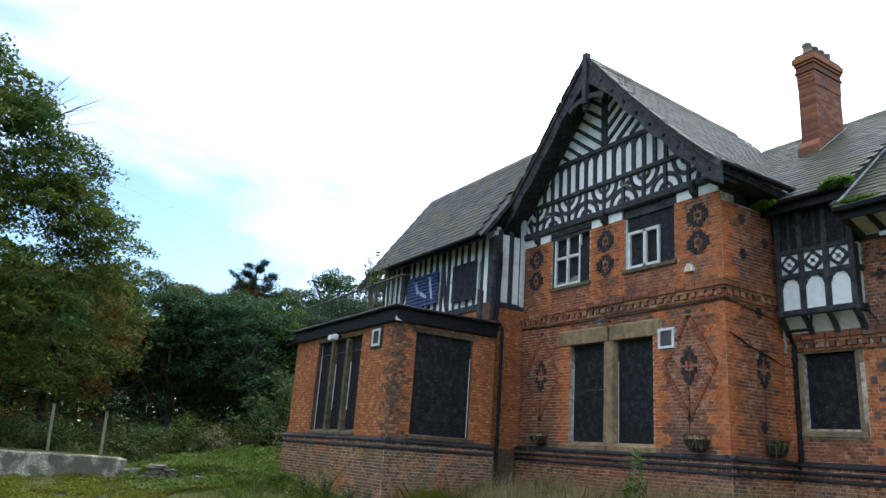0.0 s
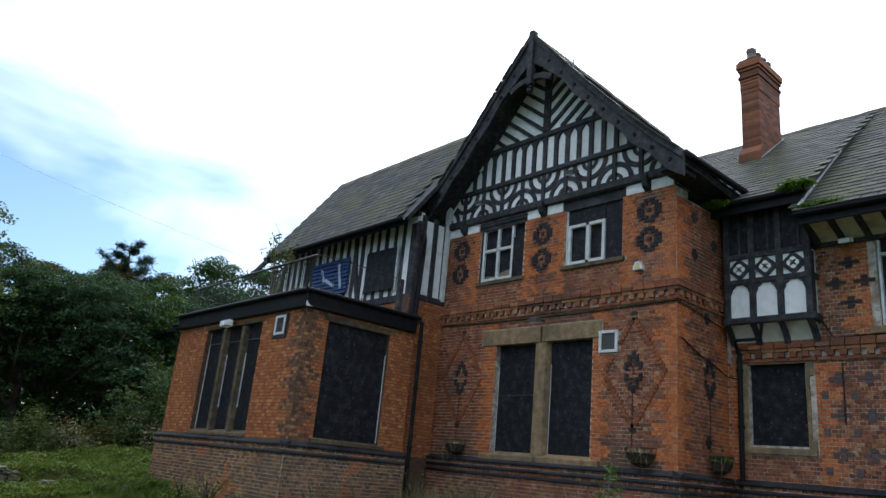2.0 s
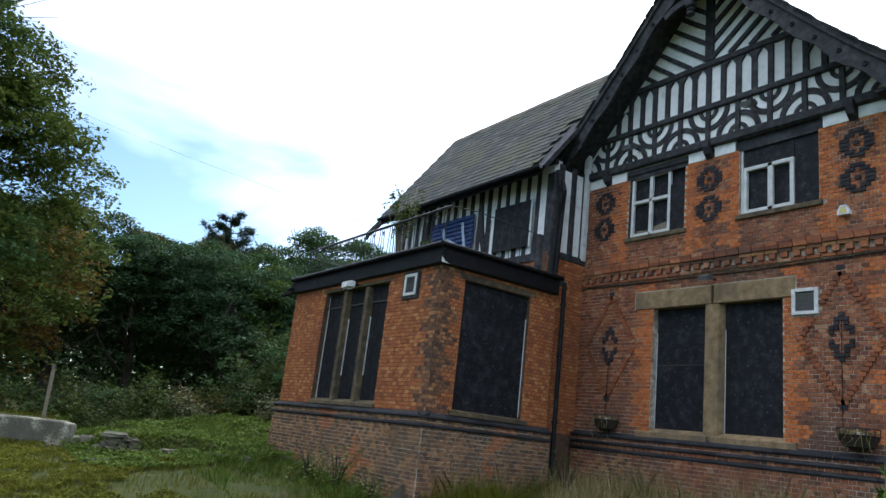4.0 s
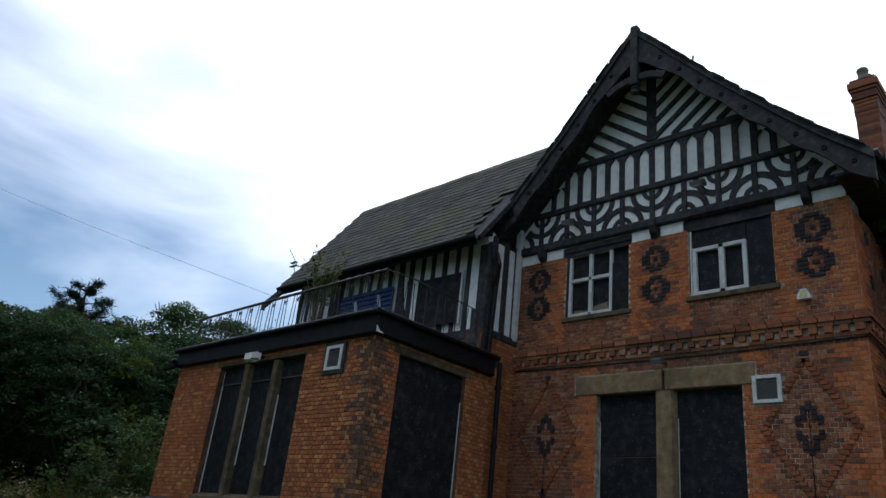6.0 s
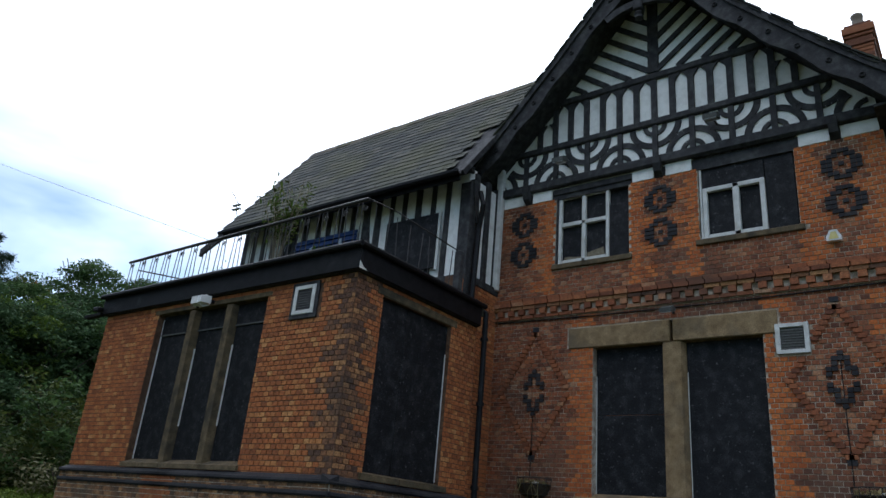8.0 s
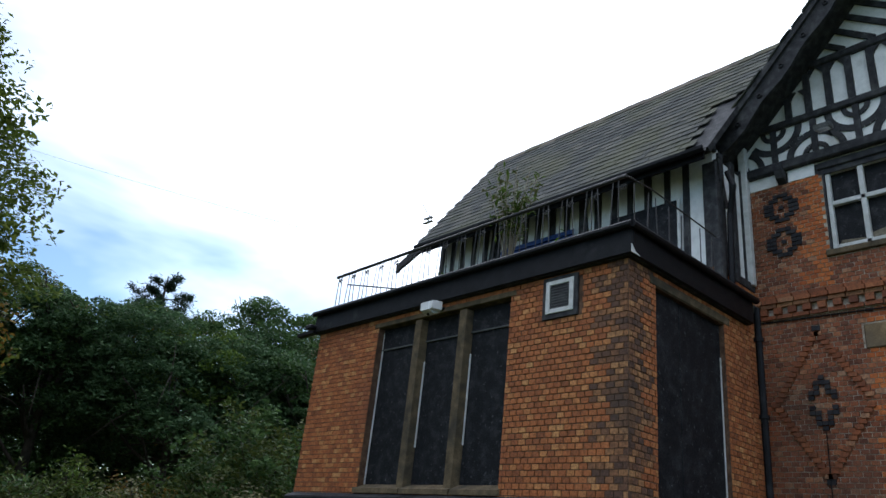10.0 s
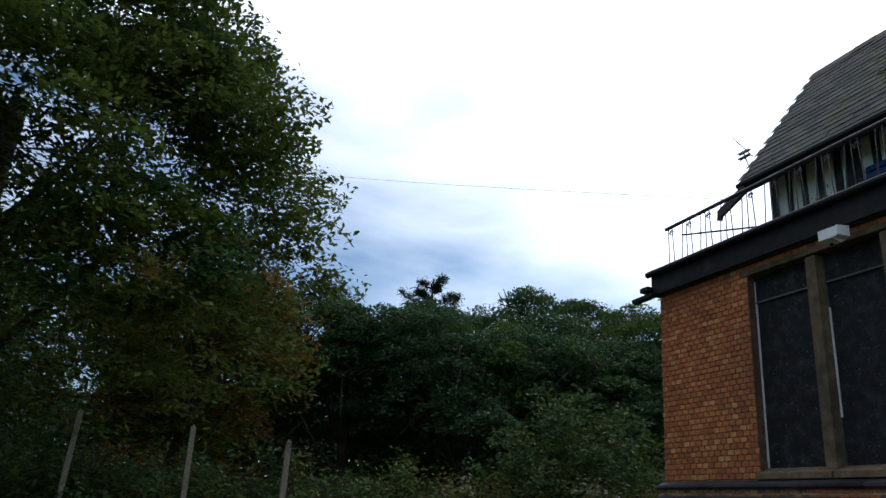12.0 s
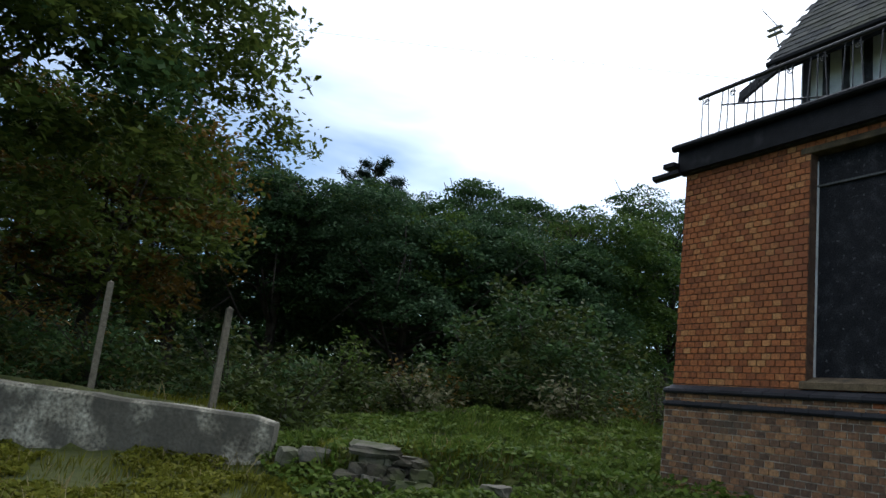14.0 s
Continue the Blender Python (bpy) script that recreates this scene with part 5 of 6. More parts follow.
part("sensor", Shape().lathe([(.012, 0), (.022, .01), (.018, .025)], (7.33, 16.93, 4.545), 8), DARKPAINT, case_)
floodlight((11.12, 11.27, 5.00), "grey floodlight over the mullioned window", GREYMESH, .6)
floodlight((11.10, 13.05, 7.86), "small grey floodlight on the gable", GREYMESH, .7)
floodlight((11.10, 10.50, 7.96), "small grey floodlight on the gable", GREYMESH, .7)
floodlight((12.95, 6.15, 6.28), "pale floodlight under the eaves cove", PLASTIC, .6, WING)
alarm = thing("alarm_box", (F, 9.09, 5.80), "small white and yellow alarm box", "alarm")
part("case", Shape().prism([(F - .09, 9.0, 5.80), (F - .09, 9.18, 5.80), (F - .09, 9.18, 5.86), (F - .09, 9.13, 5.95), (F - .09, 9.05, 5.95), (F - .09, 9.0, 5.86)], (.08, 0, 0)), PLASTIC, alarm)
alarm_case = alarm.children[0]
part("face", Shape().prism([(F - .096, 9.03, 5.82), (F - .096, 9.15, 5.82), (F - .096, 9.12, 5.92), (F - .096, 9.06, 5.92)], (.006, 0, 0)), YELLOW, alarm_case, "yellow printed face")


def pipe(name, pts, r, label, straps=()):
    p = thing(name, pts[-1], label, "pipe")
    part("pipe", Shape().tube(pts, r, 10), DARKPAINT, p, smooth=False)
    for q in straps:
        part("collar", Shape().lathe([(r + .018, 0), (r + .018, .05)], q, 10), DARKPAINT, p)
    return p


pipe("drainpipe", [(10.47, 14.22, 7.25), (10.47, 14.14, 7.0), (10.56, 14.26, 6.6), (10.50, 14.26, 5.3), (10.44, 13.92, 5.05), (10.44, 13.92, .9)], .045,
     "black cast-iron drainpipe beside the bay", [(10.44, 13.92, z) for z in (4.6, 3.6, 2.4)])
pipe("hopper_pipe", [(WING - .07, 8.10, 4.50), (WING - .07, 8.10, .9)], .045, "black drainpipe in the corner of the wing", [(WING - .07, 8.10, z) for z in (4.2, 3.2, 2.2)])
pipe("waste_pipe", [(WING - .35, 7.55, 4.98), (WING - .30, 7.60, 4.72), (WING - .30, 8.05, 4.72), (WING - .22, 8.10, 4.68), (WING - .07, 8.10, 4.5)], .032, "black bent waste pipe below the oriel")
pipe("loose_cable", [(F - .02, 14.3, 5.17), (F - .025, 12.6, 5.14), (F - .025, 10.5, 5.13), (F - .03, SIDE - .03, 5.17), (12.2, SIDE - .03, 5.08), (12.9, SIDE - .03, 4.98)], .010, "thin black cable clipped along the wall")
pipe("loose_cable", [(F + .1, SIDE - .03, 4.55), (12.0, SIDE - .03, 4.38), (12.7, SIDE - .03, 4.22), (WING - .15, SIDE - .06, 4.1), (WING - .07, 8.05, 4.05)], .012, "thin black cable sagging along the side wall")
pipe("loose_cable", [(WING - .02, 6.66, 5.0), (WING - .03, 6.5, 4.72), (WING - .02, 6.0, 4.74), (WING - .02, 5.0, 4.72)], .010, "thin black cable along the wing")
pipe("loose_cable", [(WING - .02, 6.4, 4.3), (WING - .02, 6.41, 3.3)], .010, "thin black cable hanging on the wing")
for a, b in (((F - .02, 9.19, 4.3), (F - .02, 9.20, 2.7)), ((F - .02, 13.55, 3.6), (F - .02, 13.56, 2.7)), ((12.45, SIDE - .02, 3.6), (12.45, SIDE - .02, 2.75))):
    pipe("basket_wire", [a, b], .006, "thin wire hanging over a wall basket")


def basket(at, facing, green):
    """Half-round wrought-iron manger basket with a dead liner, hung on the wall."""
    b = thing("hanging_basket", at, "wrought-iron wall basket with dead planting" + (" and green weeds" if green else ""), "basket", "wall baskets")
    n = 14

    def rim(r, z, k):
        a = math.pi * k / n
        u, o = r * math.cos(a), r * .8 * math.sin(a)
        return (at[0] - o, at[1] + u, at[2] + z) if facing == "x" else (at[0] + u, at[1] - o, at[2] + z)
    for r, z in ((.28, .30), (.275, .21), (.2, .07)):
        part("hoop", Shape().tube([rim(r, z, k) for k in range(n + 1)], .009, 5), IRON, b)
    for k in range(0, n + 1, 2):
        part("rib", Shape().tube([rim(.28, .30, k), rim(.27, .18, k), rim(.2, .07, k), rim(.06, 0, k)], .006, 5), IRON, b)
    s = Shape()
    rows = [(.265, .22), (.255, .16), (.2, .06), (.08, .01), (.0, .0)]
    s.v = [rim(r, z, k) for r, z in rows for k in range(n + 1)]
    s.f = [(i * (n + 1) + k, i * (n + 1) + k + 1, (i + 1) * (n + 1) + k + 1, (i + 1) * (n + 1) + k) for i in range(4) for k in range(n)]
    s.add([rim(.265, .215, k) for k in range(n + 1)], [tuple(range(n + 1))])
    part("liner", s, COIR, b, "dark matted liner")
    rng = np.random.default_rng(int(at[1] * 100))
    s = Shape()
    for k in range(260 if green else 120):
        a, r = rng.uniform(0, math.pi), rng.uniform(.02, .26)
        u, o = r * math.cos(a), r * .8 * math.sin(a)
        p = Vector((at[0] - o, at[1] + u, at[2] + .2 + rng.uniform(0, .22 if green else .07)) if facing == "x" else (at[0] + u, at[1] - o, at[2] + .2 + rng.uniform(0, .1)))
        d, e = Vector(rng.normal(size=3)) * .025, Vector(rng.normal(size=3)) * .012
        s.add([p - d, p + e, p + d, p - e], [(0, 1, 2, 3)])
    part("plants", s, WEED if green else STRAW, b)
    s = Shape()
    for k in range(9):
        a = rng.uniform(.3, 2.8)
        u, o = .27 * math.cos(a), .27 * .8 * math.sin(a)
        p = Vector((at[0] - o, at[1] + u, at[2] + .24) if facing == "x" else (at[0] + u, at[1] - o, at[2] + .24))
        fall = rng.uniform(.15, .42)
        s.tube([p, p + Vector((-.03, rng.normal() * .03, .03)), p + Vector((-.05, rng.normal() * .05, -fall * .5)), p + Vector((-.04, rng.normal() * .07, -fall))], .006, 4, .002)
    part("dead_stalks", s, STRAW, b, "pale dead trailing stalks")
    if not green:
        part("scrap", Shape().box(at[0] - .12, at[0] - .05, at[1] - .1, at[1] - .02, at[2] + .2, at[2] + .25), PLASTIC, b, "scrap of white plastic")


basket((F - .11, 8.95, 2.38), "x", False)
basket((F - .11, 13.42, 2.36), "x", False)
basket((12.55, SIDE - .11, 2.38), "y", True)
basket((WING - .11, 5.6, 2.38), "x", False)

aerial = thing("television_aerial", (10.6, 20.7, 7.6), "small rooftop television aerial on a thin mast", "aerial")
part("mast", Shape().tube([(10.42, 20.72, 7.55), (10.30, 20.88, 8.34)], .012, 6), ALUMINIUM, aerial)
boom = part("boom", Shape().tube([(10.34, 20.70, 8.16), (10.22, 21.02, 8.66)], .009, 6), ALUMINIUM, aerial)
for k in range(7):
    q = k / 6
    c = Vector((10.34 - .12 * q, 20.70 + .32 * q, 8.16 + .5 * q))
    part("element", Shape().tube([c - Vector((.06, .02, 0)), c + Vector((.06, .02, 0))], .005, 4), ALUMINIUM, boom)
for z in (-.05, .05):
    part("reflector", Shape().cbox(10.26, 10.34, 20.72, 20.98, 8.24 + z, 8.26 + z, .003), ALUMINIUM, aerial)
wire = thing("overhead_wire", (10.0, 20.7, 7.2), "thin overhead wire from the roof to the trees", "wire")
part("wire", Shape().tube([Vector((10.0, 20.7, 7.2)).lerp(Vector((3.4, 41.0, 15.0)), k / 14) - Vector((0, 0, .12 * math.sin(math.pi * k / 14))) for k in range(15)], .005, 5), GLASSGREY, wire)


# ---- low concrete wall, posts, rubble ----
def concrete_wall():
    d = (WALL_B - WALL_A).normalized()
    n = Vector((-d.y, d.x))
    length = (WALL_B - WALL_A).length
    steps = int(length / .25)
    s = Shape()
    rng = random.Random(8)
    for i in range(steps + 1):
        p = WALL_A + d * (length * i / steps)
        top = 1.30 + rng.uniform(-.008, .008) - (.05 if i == steps else 0)
        foot = ground_z(p.x + d.y * .2, p.y - d.x * .2) - .35
        for off, z in ((0.02, foot), (rng.uniform(-.008, .008), top - .03), (.03, top), (.27, top + .01), (.30, top - .03), (.30, foot)):
            s.v.append((p.x + n.x * off, p.y + n.y * off, z))
    for i in range(steps):
        for k in range(5):
            s.f.append((i * 6 + k, i * 6 + k + 1, i * 6 + 7 + k, i * 6 + 6 + k))
    s.f += [tuple(range(6)), tuple(range(steps * 6, steps * 6 + 6))]
    solid("garden_wall", s, CONCRETE, None, "low stained concrete wall with broken end", "wall", kind="structure")


concrete_wall()


def fence_post(x, y, top, lean, tilt):
    z = ground_z(x, y)
    s = Shape()
    a, b = Vector((x, y, z - .15)), Vector((x + lean, y + tilt, top))
    s.beam(a, b, .085, .075)
    cut = (b - a).normalized()
    s.add([b + Vector((-.03, -.03, 0)), b + Vector((.03, -.03, 0)), b + Vector((.03, .03, 0)), b + Vector((-.03, .03, 0)), b + cut * .03], [(0, 1, 4), (1, 2, 4), (2, 3, 4), (3, 0, 4)])
    solid("fence_post", s, POSTWOOD, None, "leaning weathered wooden fence post", "post", "leaning fence posts")


fence_post(3.32, 23.1, 2.50, -.05, -.08)
fence_post(2.03, 23.9, 2.62, -.08, -.1)
fence_post(.31, 24.7, 2.73, .01, -.1)
fence_post(-1.4, 25.6, 2.85, .0, -.1)


def rubble(x, y, z, sx, sy, sz, turn_deg, seed):
    """A rough split stone."""
    bm = bmesh.new()
    bmesh.ops.create_cube(bm, size=1)
    bmesh.ops.subdivide_edges(bm, edges=bm.edges[:], cuts=2, use_grid_fill=True)
    for v in bm.verts:
        c = v.co.normalized() * .62
        v.co = v.co.lerp(c, .35) + Vector([noise.noise(v.co * 1.7 + Vector((seed * 3.1, k * 5.0, 0))) * .22 for k in range(3)])
    bmesh.ops.transform(bm, matrix=Matrix.Rotation(radians(turn_deg), 4, "Z") @ Matrix.Rotation(radians((seed * 37) % 24 - 12), 4, "X") @ Matrix.Diagonal((sx, sy, sz, 1)), verts=bm.verts[:])
    me = bpy.data.meshes.new("rubble_stone")
    bm.to_mesh(me)
    bm.free()
    me.materials.append(ROCK)
    ob = tagged(new("rubble_stone", me), "rough mossy block of tumbled wall stone", "stone", "tumbled stones")
    ob.location = (x, y, z)


# remains of a dry-stone edge: three broken courses with loose slabs on top
rng = random.Random(21)
across, back = Vector((.9, -.44)), Vector((.44, .9))
seed = 1
for row, (count, reach) in enumerate(((6, .42), (5, .36), (4, .28), (3, .2))):
    for k in range(count):
        u = -reach + 2 * reach * k / (count - 1) + rng.uniform(-.04, .04)
        spot = Vector((4.42, 20.35)) + across * u + back * (.10 * row + rng.uniform(-.04, .04))
        rubble(spot.x, spot.y, ground_z(4.42, 20.35) + .04 + .095 * row, rng.uniform(.16, .25), rng.uniform(.22, .32), rng.uniform(.11, .15), -26 + rng.uniform(-14, 14), seed)
        seed += 1
rubble(4.42, 20.70, ground_z(4.42, 20.35) + .43, .46, .30, .10, -24, 31)
rubble(4.68, 20.52, ground_z(4.42, 20.35) + .36, .42, .26, .10, 12, 32)
for x, y in ((3.85, 21.55), (4.0, 21.2), (5.3, 19.85)):
    rubble(x, y, ground_z(x, y) + .10, rng.uniform(.2, .3), rng.uniform(.18, .26), rng.uniform(.14, .2), rng.uniform(0, 180), seed)
    seed += 1
for k, (x, y) in enumerate(((6.1, 18.9), (6.4, 18.2), (3.8, 18.9))):
    rubble(x, y, ground_z(x, y) + .04, rng.uniform(.25, .5), rng.uniform(.2, .3), rng.uniform(.12, .2), rng.uniform(0, 180), 50 + k)
slabz = ground_z(7.1, 13.9)
solid("leaning_slab", Shape().prism([(7.15, 13.75, slabz - .1), (7.15, 14.15, slabz - .1), (7.15, 14.15, slabz + .12), (7.15, 13.75, slabz + .38)], (.07, 0, 0)), ROCK, None, "small grey slab leaning at the bay corner", "slab")


# ---- foliage ----
def leaf_mesh(name, centres, size, mat, rng, droop=.25, narrow=.5):
    """Many small pointed leaves at the given places, as one mesh."""
    n = len(centres)
    nrm = rng.normal(size=(n, 3)) * .75
    nrm[:, 2] = np.abs(nrm[:, 2]) + .9
    nrm /= np.linalg.norm(nrm, axis=1)[:, None]
    a = rng.normal(size=(n, 3))
    a -= nrm * (a * nrm).sum(1)[:, None]
    a /= np.linalg.norm(a, axis=1)[:, None]
    b = np.cross(nrm, a)
    k = (size * rng.uniform(.6, 1.35, n))[:, None]
    a, b = a * k * .5, b * k * .5 * narrow
    tip = centres + a
    tip[:, 2] -= k[:, 0] * droop * .5
    verts = np.stack([centres - a, centres + b - a * .1, tip, centres - b - a * .1], axis=1).reshape(-1, 3)
    me = bpy.data.meshes.new(name)
    me.vertices.add(n * 4)
    me.vertices.foreach_set("co", verts.astype(np.float32).ravel())
    me.loops.add(n * 4)
    me.loops.foreach_set("vertex_index", np.arange(n * 4, dtype=np.int32))
    me.polygons.add(n)
    me.polygons.foreach_set("loop_start", np.arange(0, n * 4, 4, dtype=np.int32))
    me.materials.append(mat)
    me.update(calc_edges=True)
    return me


def lobe_points(rng, lobes, per, spread, clump_area):
    """Leaf places in layered clumps over the skin of each lobe (x, y, z, radius, squash)."""
    out = []
    for lx, ly, lz, r, squash in lobes:
        for _ in range(max(6, int(12.6 * r * r / clump_area))):
            d = rng.normal(size=3)
            d /= np.linalg.norm(d)
            if d[2] < -.35 and rng.random() < .7:
                d[2] = -d[2]
            c = np.array([lx, ly, lz]) + d * r * rng.uniform(.62, 1.0) * np.array([1, 1, squash])
            q = np.clip(rng.normal(size=(per, 3)), -1.6, 1.6) * np.array([spread, spread, spread * .24]) * rng.uniform(.6, 1.2)
            q[:, 2] -= .42 * np.hypot(q[:, 0], q[:, 1])
            out.append(c + q)
    return np.concatenate(out)


def crown_lobes(rng, rx, ry, rz, cz, n):
    """Lobes that make up an uneven crown."""
    lobes = [(0, 0, cz, min(rx, rz) * .62, 1.0)]
    for k in range(n):
        a, h = k * 2.4 + rng.uniform(-.4, .4), -0.8 + 1.62 * (k + .5) / n
        w = math.sqrt(max(.08, 1 - h * h)) * rng.uniform(.55, .78)
        r = rng.uniform(.30, .46) * min(rx, rz)
        lobes.append((rx * w * math.cos(a), ry * w * math.sin(a), cz + h * rz * .78, r, rng.uniform(.7, .95)))
    return lobes


def tree(at, height, rx, ry, leaf, mats, clumps, per, size, label, seed, trunk_r=.25, low=-.75, base_share=.22, spread=.5, group="trees behind the lawn", lobes=None):
    rng = np.random.default_rng(seed)
    root = thing("tree", at, label, "tree", group)
    x, y, z = at
    foot = height * base_share
    rz, cz = (height - foot) / 2, foot + (height - foot) / 2
    s = Shape()
    bend = rng.normal(size=2) * .25
    pts = [(x + bend[0] * k / 6, y + bend[1] * k / 6, z - .3 + (cz + .3) * k / 6) for k in range(7)]
    s.tube(pts, trunk_r, 9, trunk_r * .45)
    part("trunk", s, BARK, root, "dark bark", smooth=True)
    for k in range(12):
        s = Shape()
        a, h = rng.uniform(0, 6.28), rng.uniform(foot * .8, cz)
        reach = rng.uniform(.55, .9)
        p0 = Vector((x + bend[0] * h / cz, y + bend[1] * h / cz, z + h))
        p1 = Vector((x + rx * reach * math.cos(a), y + ry * reach * math.sin(a), z + h + rz * rng.uniform(.1, .9)))
        mid = p0.lerp(p1, .5) + Vector((0, 0, -.3))
        s.tube([p0, p0.lerp(mid, .6), mid.lerp(p1, .3), p1], trunk_r * .38, 6, .02)
        for _ in range(3):
            q = mid.lerp(p1, rng.uniform(.1, .8))
            e = q + Vector(rng.normal(size=3)) * .9
            s.tube([q, q.lerp(e, .5) + Vector((0, 0, .1)), e], .035, 5, .008)
        part("limb", s, BARK, root, smooth=True)
    if lobes is None:
        lobes = crown_lobes(rng, rx, ry, rz, cz, 15)
    total = sum(w for _, w in mats)
    area = sum(12.6 * q[3] ** 2 for q in lobes) / clumps
    for (mat, w) in mats:
        some = lobes if w / total > .3 else [lobes[i] for i in rng.choice(len(lobes), max(1, int(len(lobes) * .35)), replace=False)]
        c = lobe_points(rng, some, per, spread, area * total / w if w / total > .3 else area * 2.2)
        me = leaf_mesh("crown", c, size, mat, rng)
        ob = new("crown", me)
        ob.parent = root
    return root


G = ground_z
# lobes of the great sycamore, from its foot
SYCAMORE = [(5.2, -.1, 4.9, 1.5, .8), (4.6, .6, 6.9, 1.6, .85), (3.2, .5, 8.8, 1.7, .9), (1.0, 0, 10.4, 1.9, .9), (-.8, 0, 11.4, 2.1, .9), (3.2, -1.5, 6.6, 2.1, .85), (2.7, -2.2, 3.9, 1.9, .8),
            (1.2, -1.5, 8.6, 2.3, .9), (.7, -2.5, 5.4, 2.4, .85), (-1.8, -1, 9.1, 2.6, .9), (-2.3, -1.5, 5.1, 2.8, .85), (4.0, .2, 3.2, 1.7, .75), (1.7, -1, 2.8, 2.0, .75), (-1.3, -.5, 2.6, 2.4, .8), (-4.8, 0, 7.6, 3.0, .9), (4.6, -1.2, 5.6, 1.3, .8), (.5, -.5, 9.6, 1.6, .9), (2.5, -.8, 8.0, 1.5, .9), (3.5, -.3, 7.6, 1.2, .85)]
# the great sycamore at the lawn's edge
tree((-2.2, 26.0, G(-2.2, 26.0)), 13.5, 5.6, 3.0, None, ((LEAF_MID, .7), (LEAF_DARK, .3)), 1700, 92, .143, "large spreading sycamore with green leaves", 11, .38, -.8, .06, .36, lobes=SYCAMORE)
# unseen maple left of the view, added for its shade
tree((-10.5, 33.0, G(-10.5, 33)), 17.0, 6.0, 6.0, None, ((LEAF_MID, .8), (LEAF_DARK, .2)), 500, 90, .22, "tall green maple added out of view for its shade", 12, .4, -.8, .08, .6)
tree((2.0, 33.0, G(2, 33)), 8.5, 3.2, 3.0, None, ((LEAF_RUST, .5), (LEAF_MID, .5)), 300, 80, .19, "smaller tree with rusty autumn leaves", 13, .2, -.9, .03, .5)
tree((-4.6, 30.5, G(-4.6, 30.5)), 6.0, 3.6, 2.4, None, ((LEAF_MID, .6), (LEAF_DARK, .4)), 300, 80, .18, "low green sycamore sapling growth", 14, .14, -.95, .02, .5)
# belt of trees beyond
far = [
    (5.4, 41, 10.4, 3.0, ((WEATHERED, .35), (LEAF_DARK, .65)), "tree with thinning pale crown"),
    (8.3, 39, 9.2, 2.6, ((LEAF_BLUE, .6), (LEAF_DARK, .4)), "dark green broadleaf woodland tree"),
    (12.2, 36.5, 8.1, 3.7, ((LEAF_BLUE, .85), (LEAF_LIGHT, .15)), "dense blue-green broadleaf tree"),
    (15.7, 40, 10.2, 3.2, ((LEAF_DARK, .8), (LEAF_BLUE, .2)), "dark tree with a dense crown"),
    (19.2, 43, 13.1, 3.2, ((LEAF_DARK, .9), (WEATHERED, .1)), "tall dark green tree"),
    (23.6, 45, 14.0, 3.4, ((LEAF_DARK, .6), (LEAF_RUST, .2), (LEAF_LIGHT, .2)), "tall tree turning to autumn"),
    (20.6, 36, 10.3, 3.2, ((LEAF_LIGHT, .65), (LEAF_DARK, .35)), "lighter green broadleaf tree"),
    (26.0, 38, 12.7, 3.8, ((LEAF_LIGHT, .4), (LEAF_DARK, .6)), "green broadleaf woodland tree"),
    (16.6, 35.0, 7.5, 2.9, ((LEAF_BLUE, .6), (LEAF_DARK, .4)), "dark green low tree"),
    (14.6, 46.5, 11.9, 2.8, ((LEAF_RUST, .6), (LEAF_DARK, .4)), "tree with rusty autumn leaves"),
    (10.4, 45, 10.4, 2.6, ((LEAF_DARK, .75), (LEAF_RUST, .25)), "dark tree with some rusty leaves"),
    (1.5, 43, 11.1, 4.0, ((LEAF_DARK, .75), (WEATHERED, .25)), "tall dark green tree"),
    (-5.5, 42, 11.5, 5.0, ((LEAF_DARK, .8), (LEAF_MID, .2)), "tall dark green tree"),
    (30.5, 42, 15.2, 4.4, ((LEAF_DARK, 1.0),), "dark green tree behind the house"),
    (-14.0, 34, 14.0, 5.5, ((LEAF_MID, 1.0),), "tall green woodland tree"),
]
for k, (x, y, h, r, mats, label) in enumerate(far):
    tree((x, y, G(x, y)), h, r, r * .9, None, mats, 380, 110, .17, label, 100 + k, .22, -.92, .10, .46)


def pine(at, height, seed):
    rng = np.random.default_rng(seed)
    root = thing("pine_tree", at, "dark pine with layered branches above the belt", "tree")
    x, y, z = at
    part("trunk", Shape().tube([(x, y, z), (x + .1, y, z + height * .6), (x, y, z + height)], .22, 8, .03), BARK, root, smooth=True)
    pts = []
    for k in range(40):
        s = Shape()
        h = height * (.42 + .56 * k / 40)
        a = k * 2.4
        reach = (1 - k / 40) ** .7 * 3.0 * rng.uniform(.6, 1.15) + .35
        e = Vector((x + reach * math.cos(a), y + reach * math.sin(a), z + h + reach * rng.uniform(.25, .7)))
        s.tube([(x, y, z + h), Vector((x, y, z + h)).lerp(e, .5) - Vector((0, 0, .08 * reach)), e], .045, 5, .012)
        part("limb", s, BARK, root)
        for q in (.55, .72, .86, 1.0):
            c = np.array(Vector((x, y, z + h)).lerp(e, q) - Vector(at))
            pts.append(c + rng.normal(size=(60, 3)) * np.array([.13, .13, .10]))
    ob = new("crown", leaf_mesh("crown", np.concatenate(pts), .30, NEEDLE, rng, -.5, .16))
    ob.parent = root


pine((13.4, 44.7, G(13.4, 44.7)), 11.2, 71)
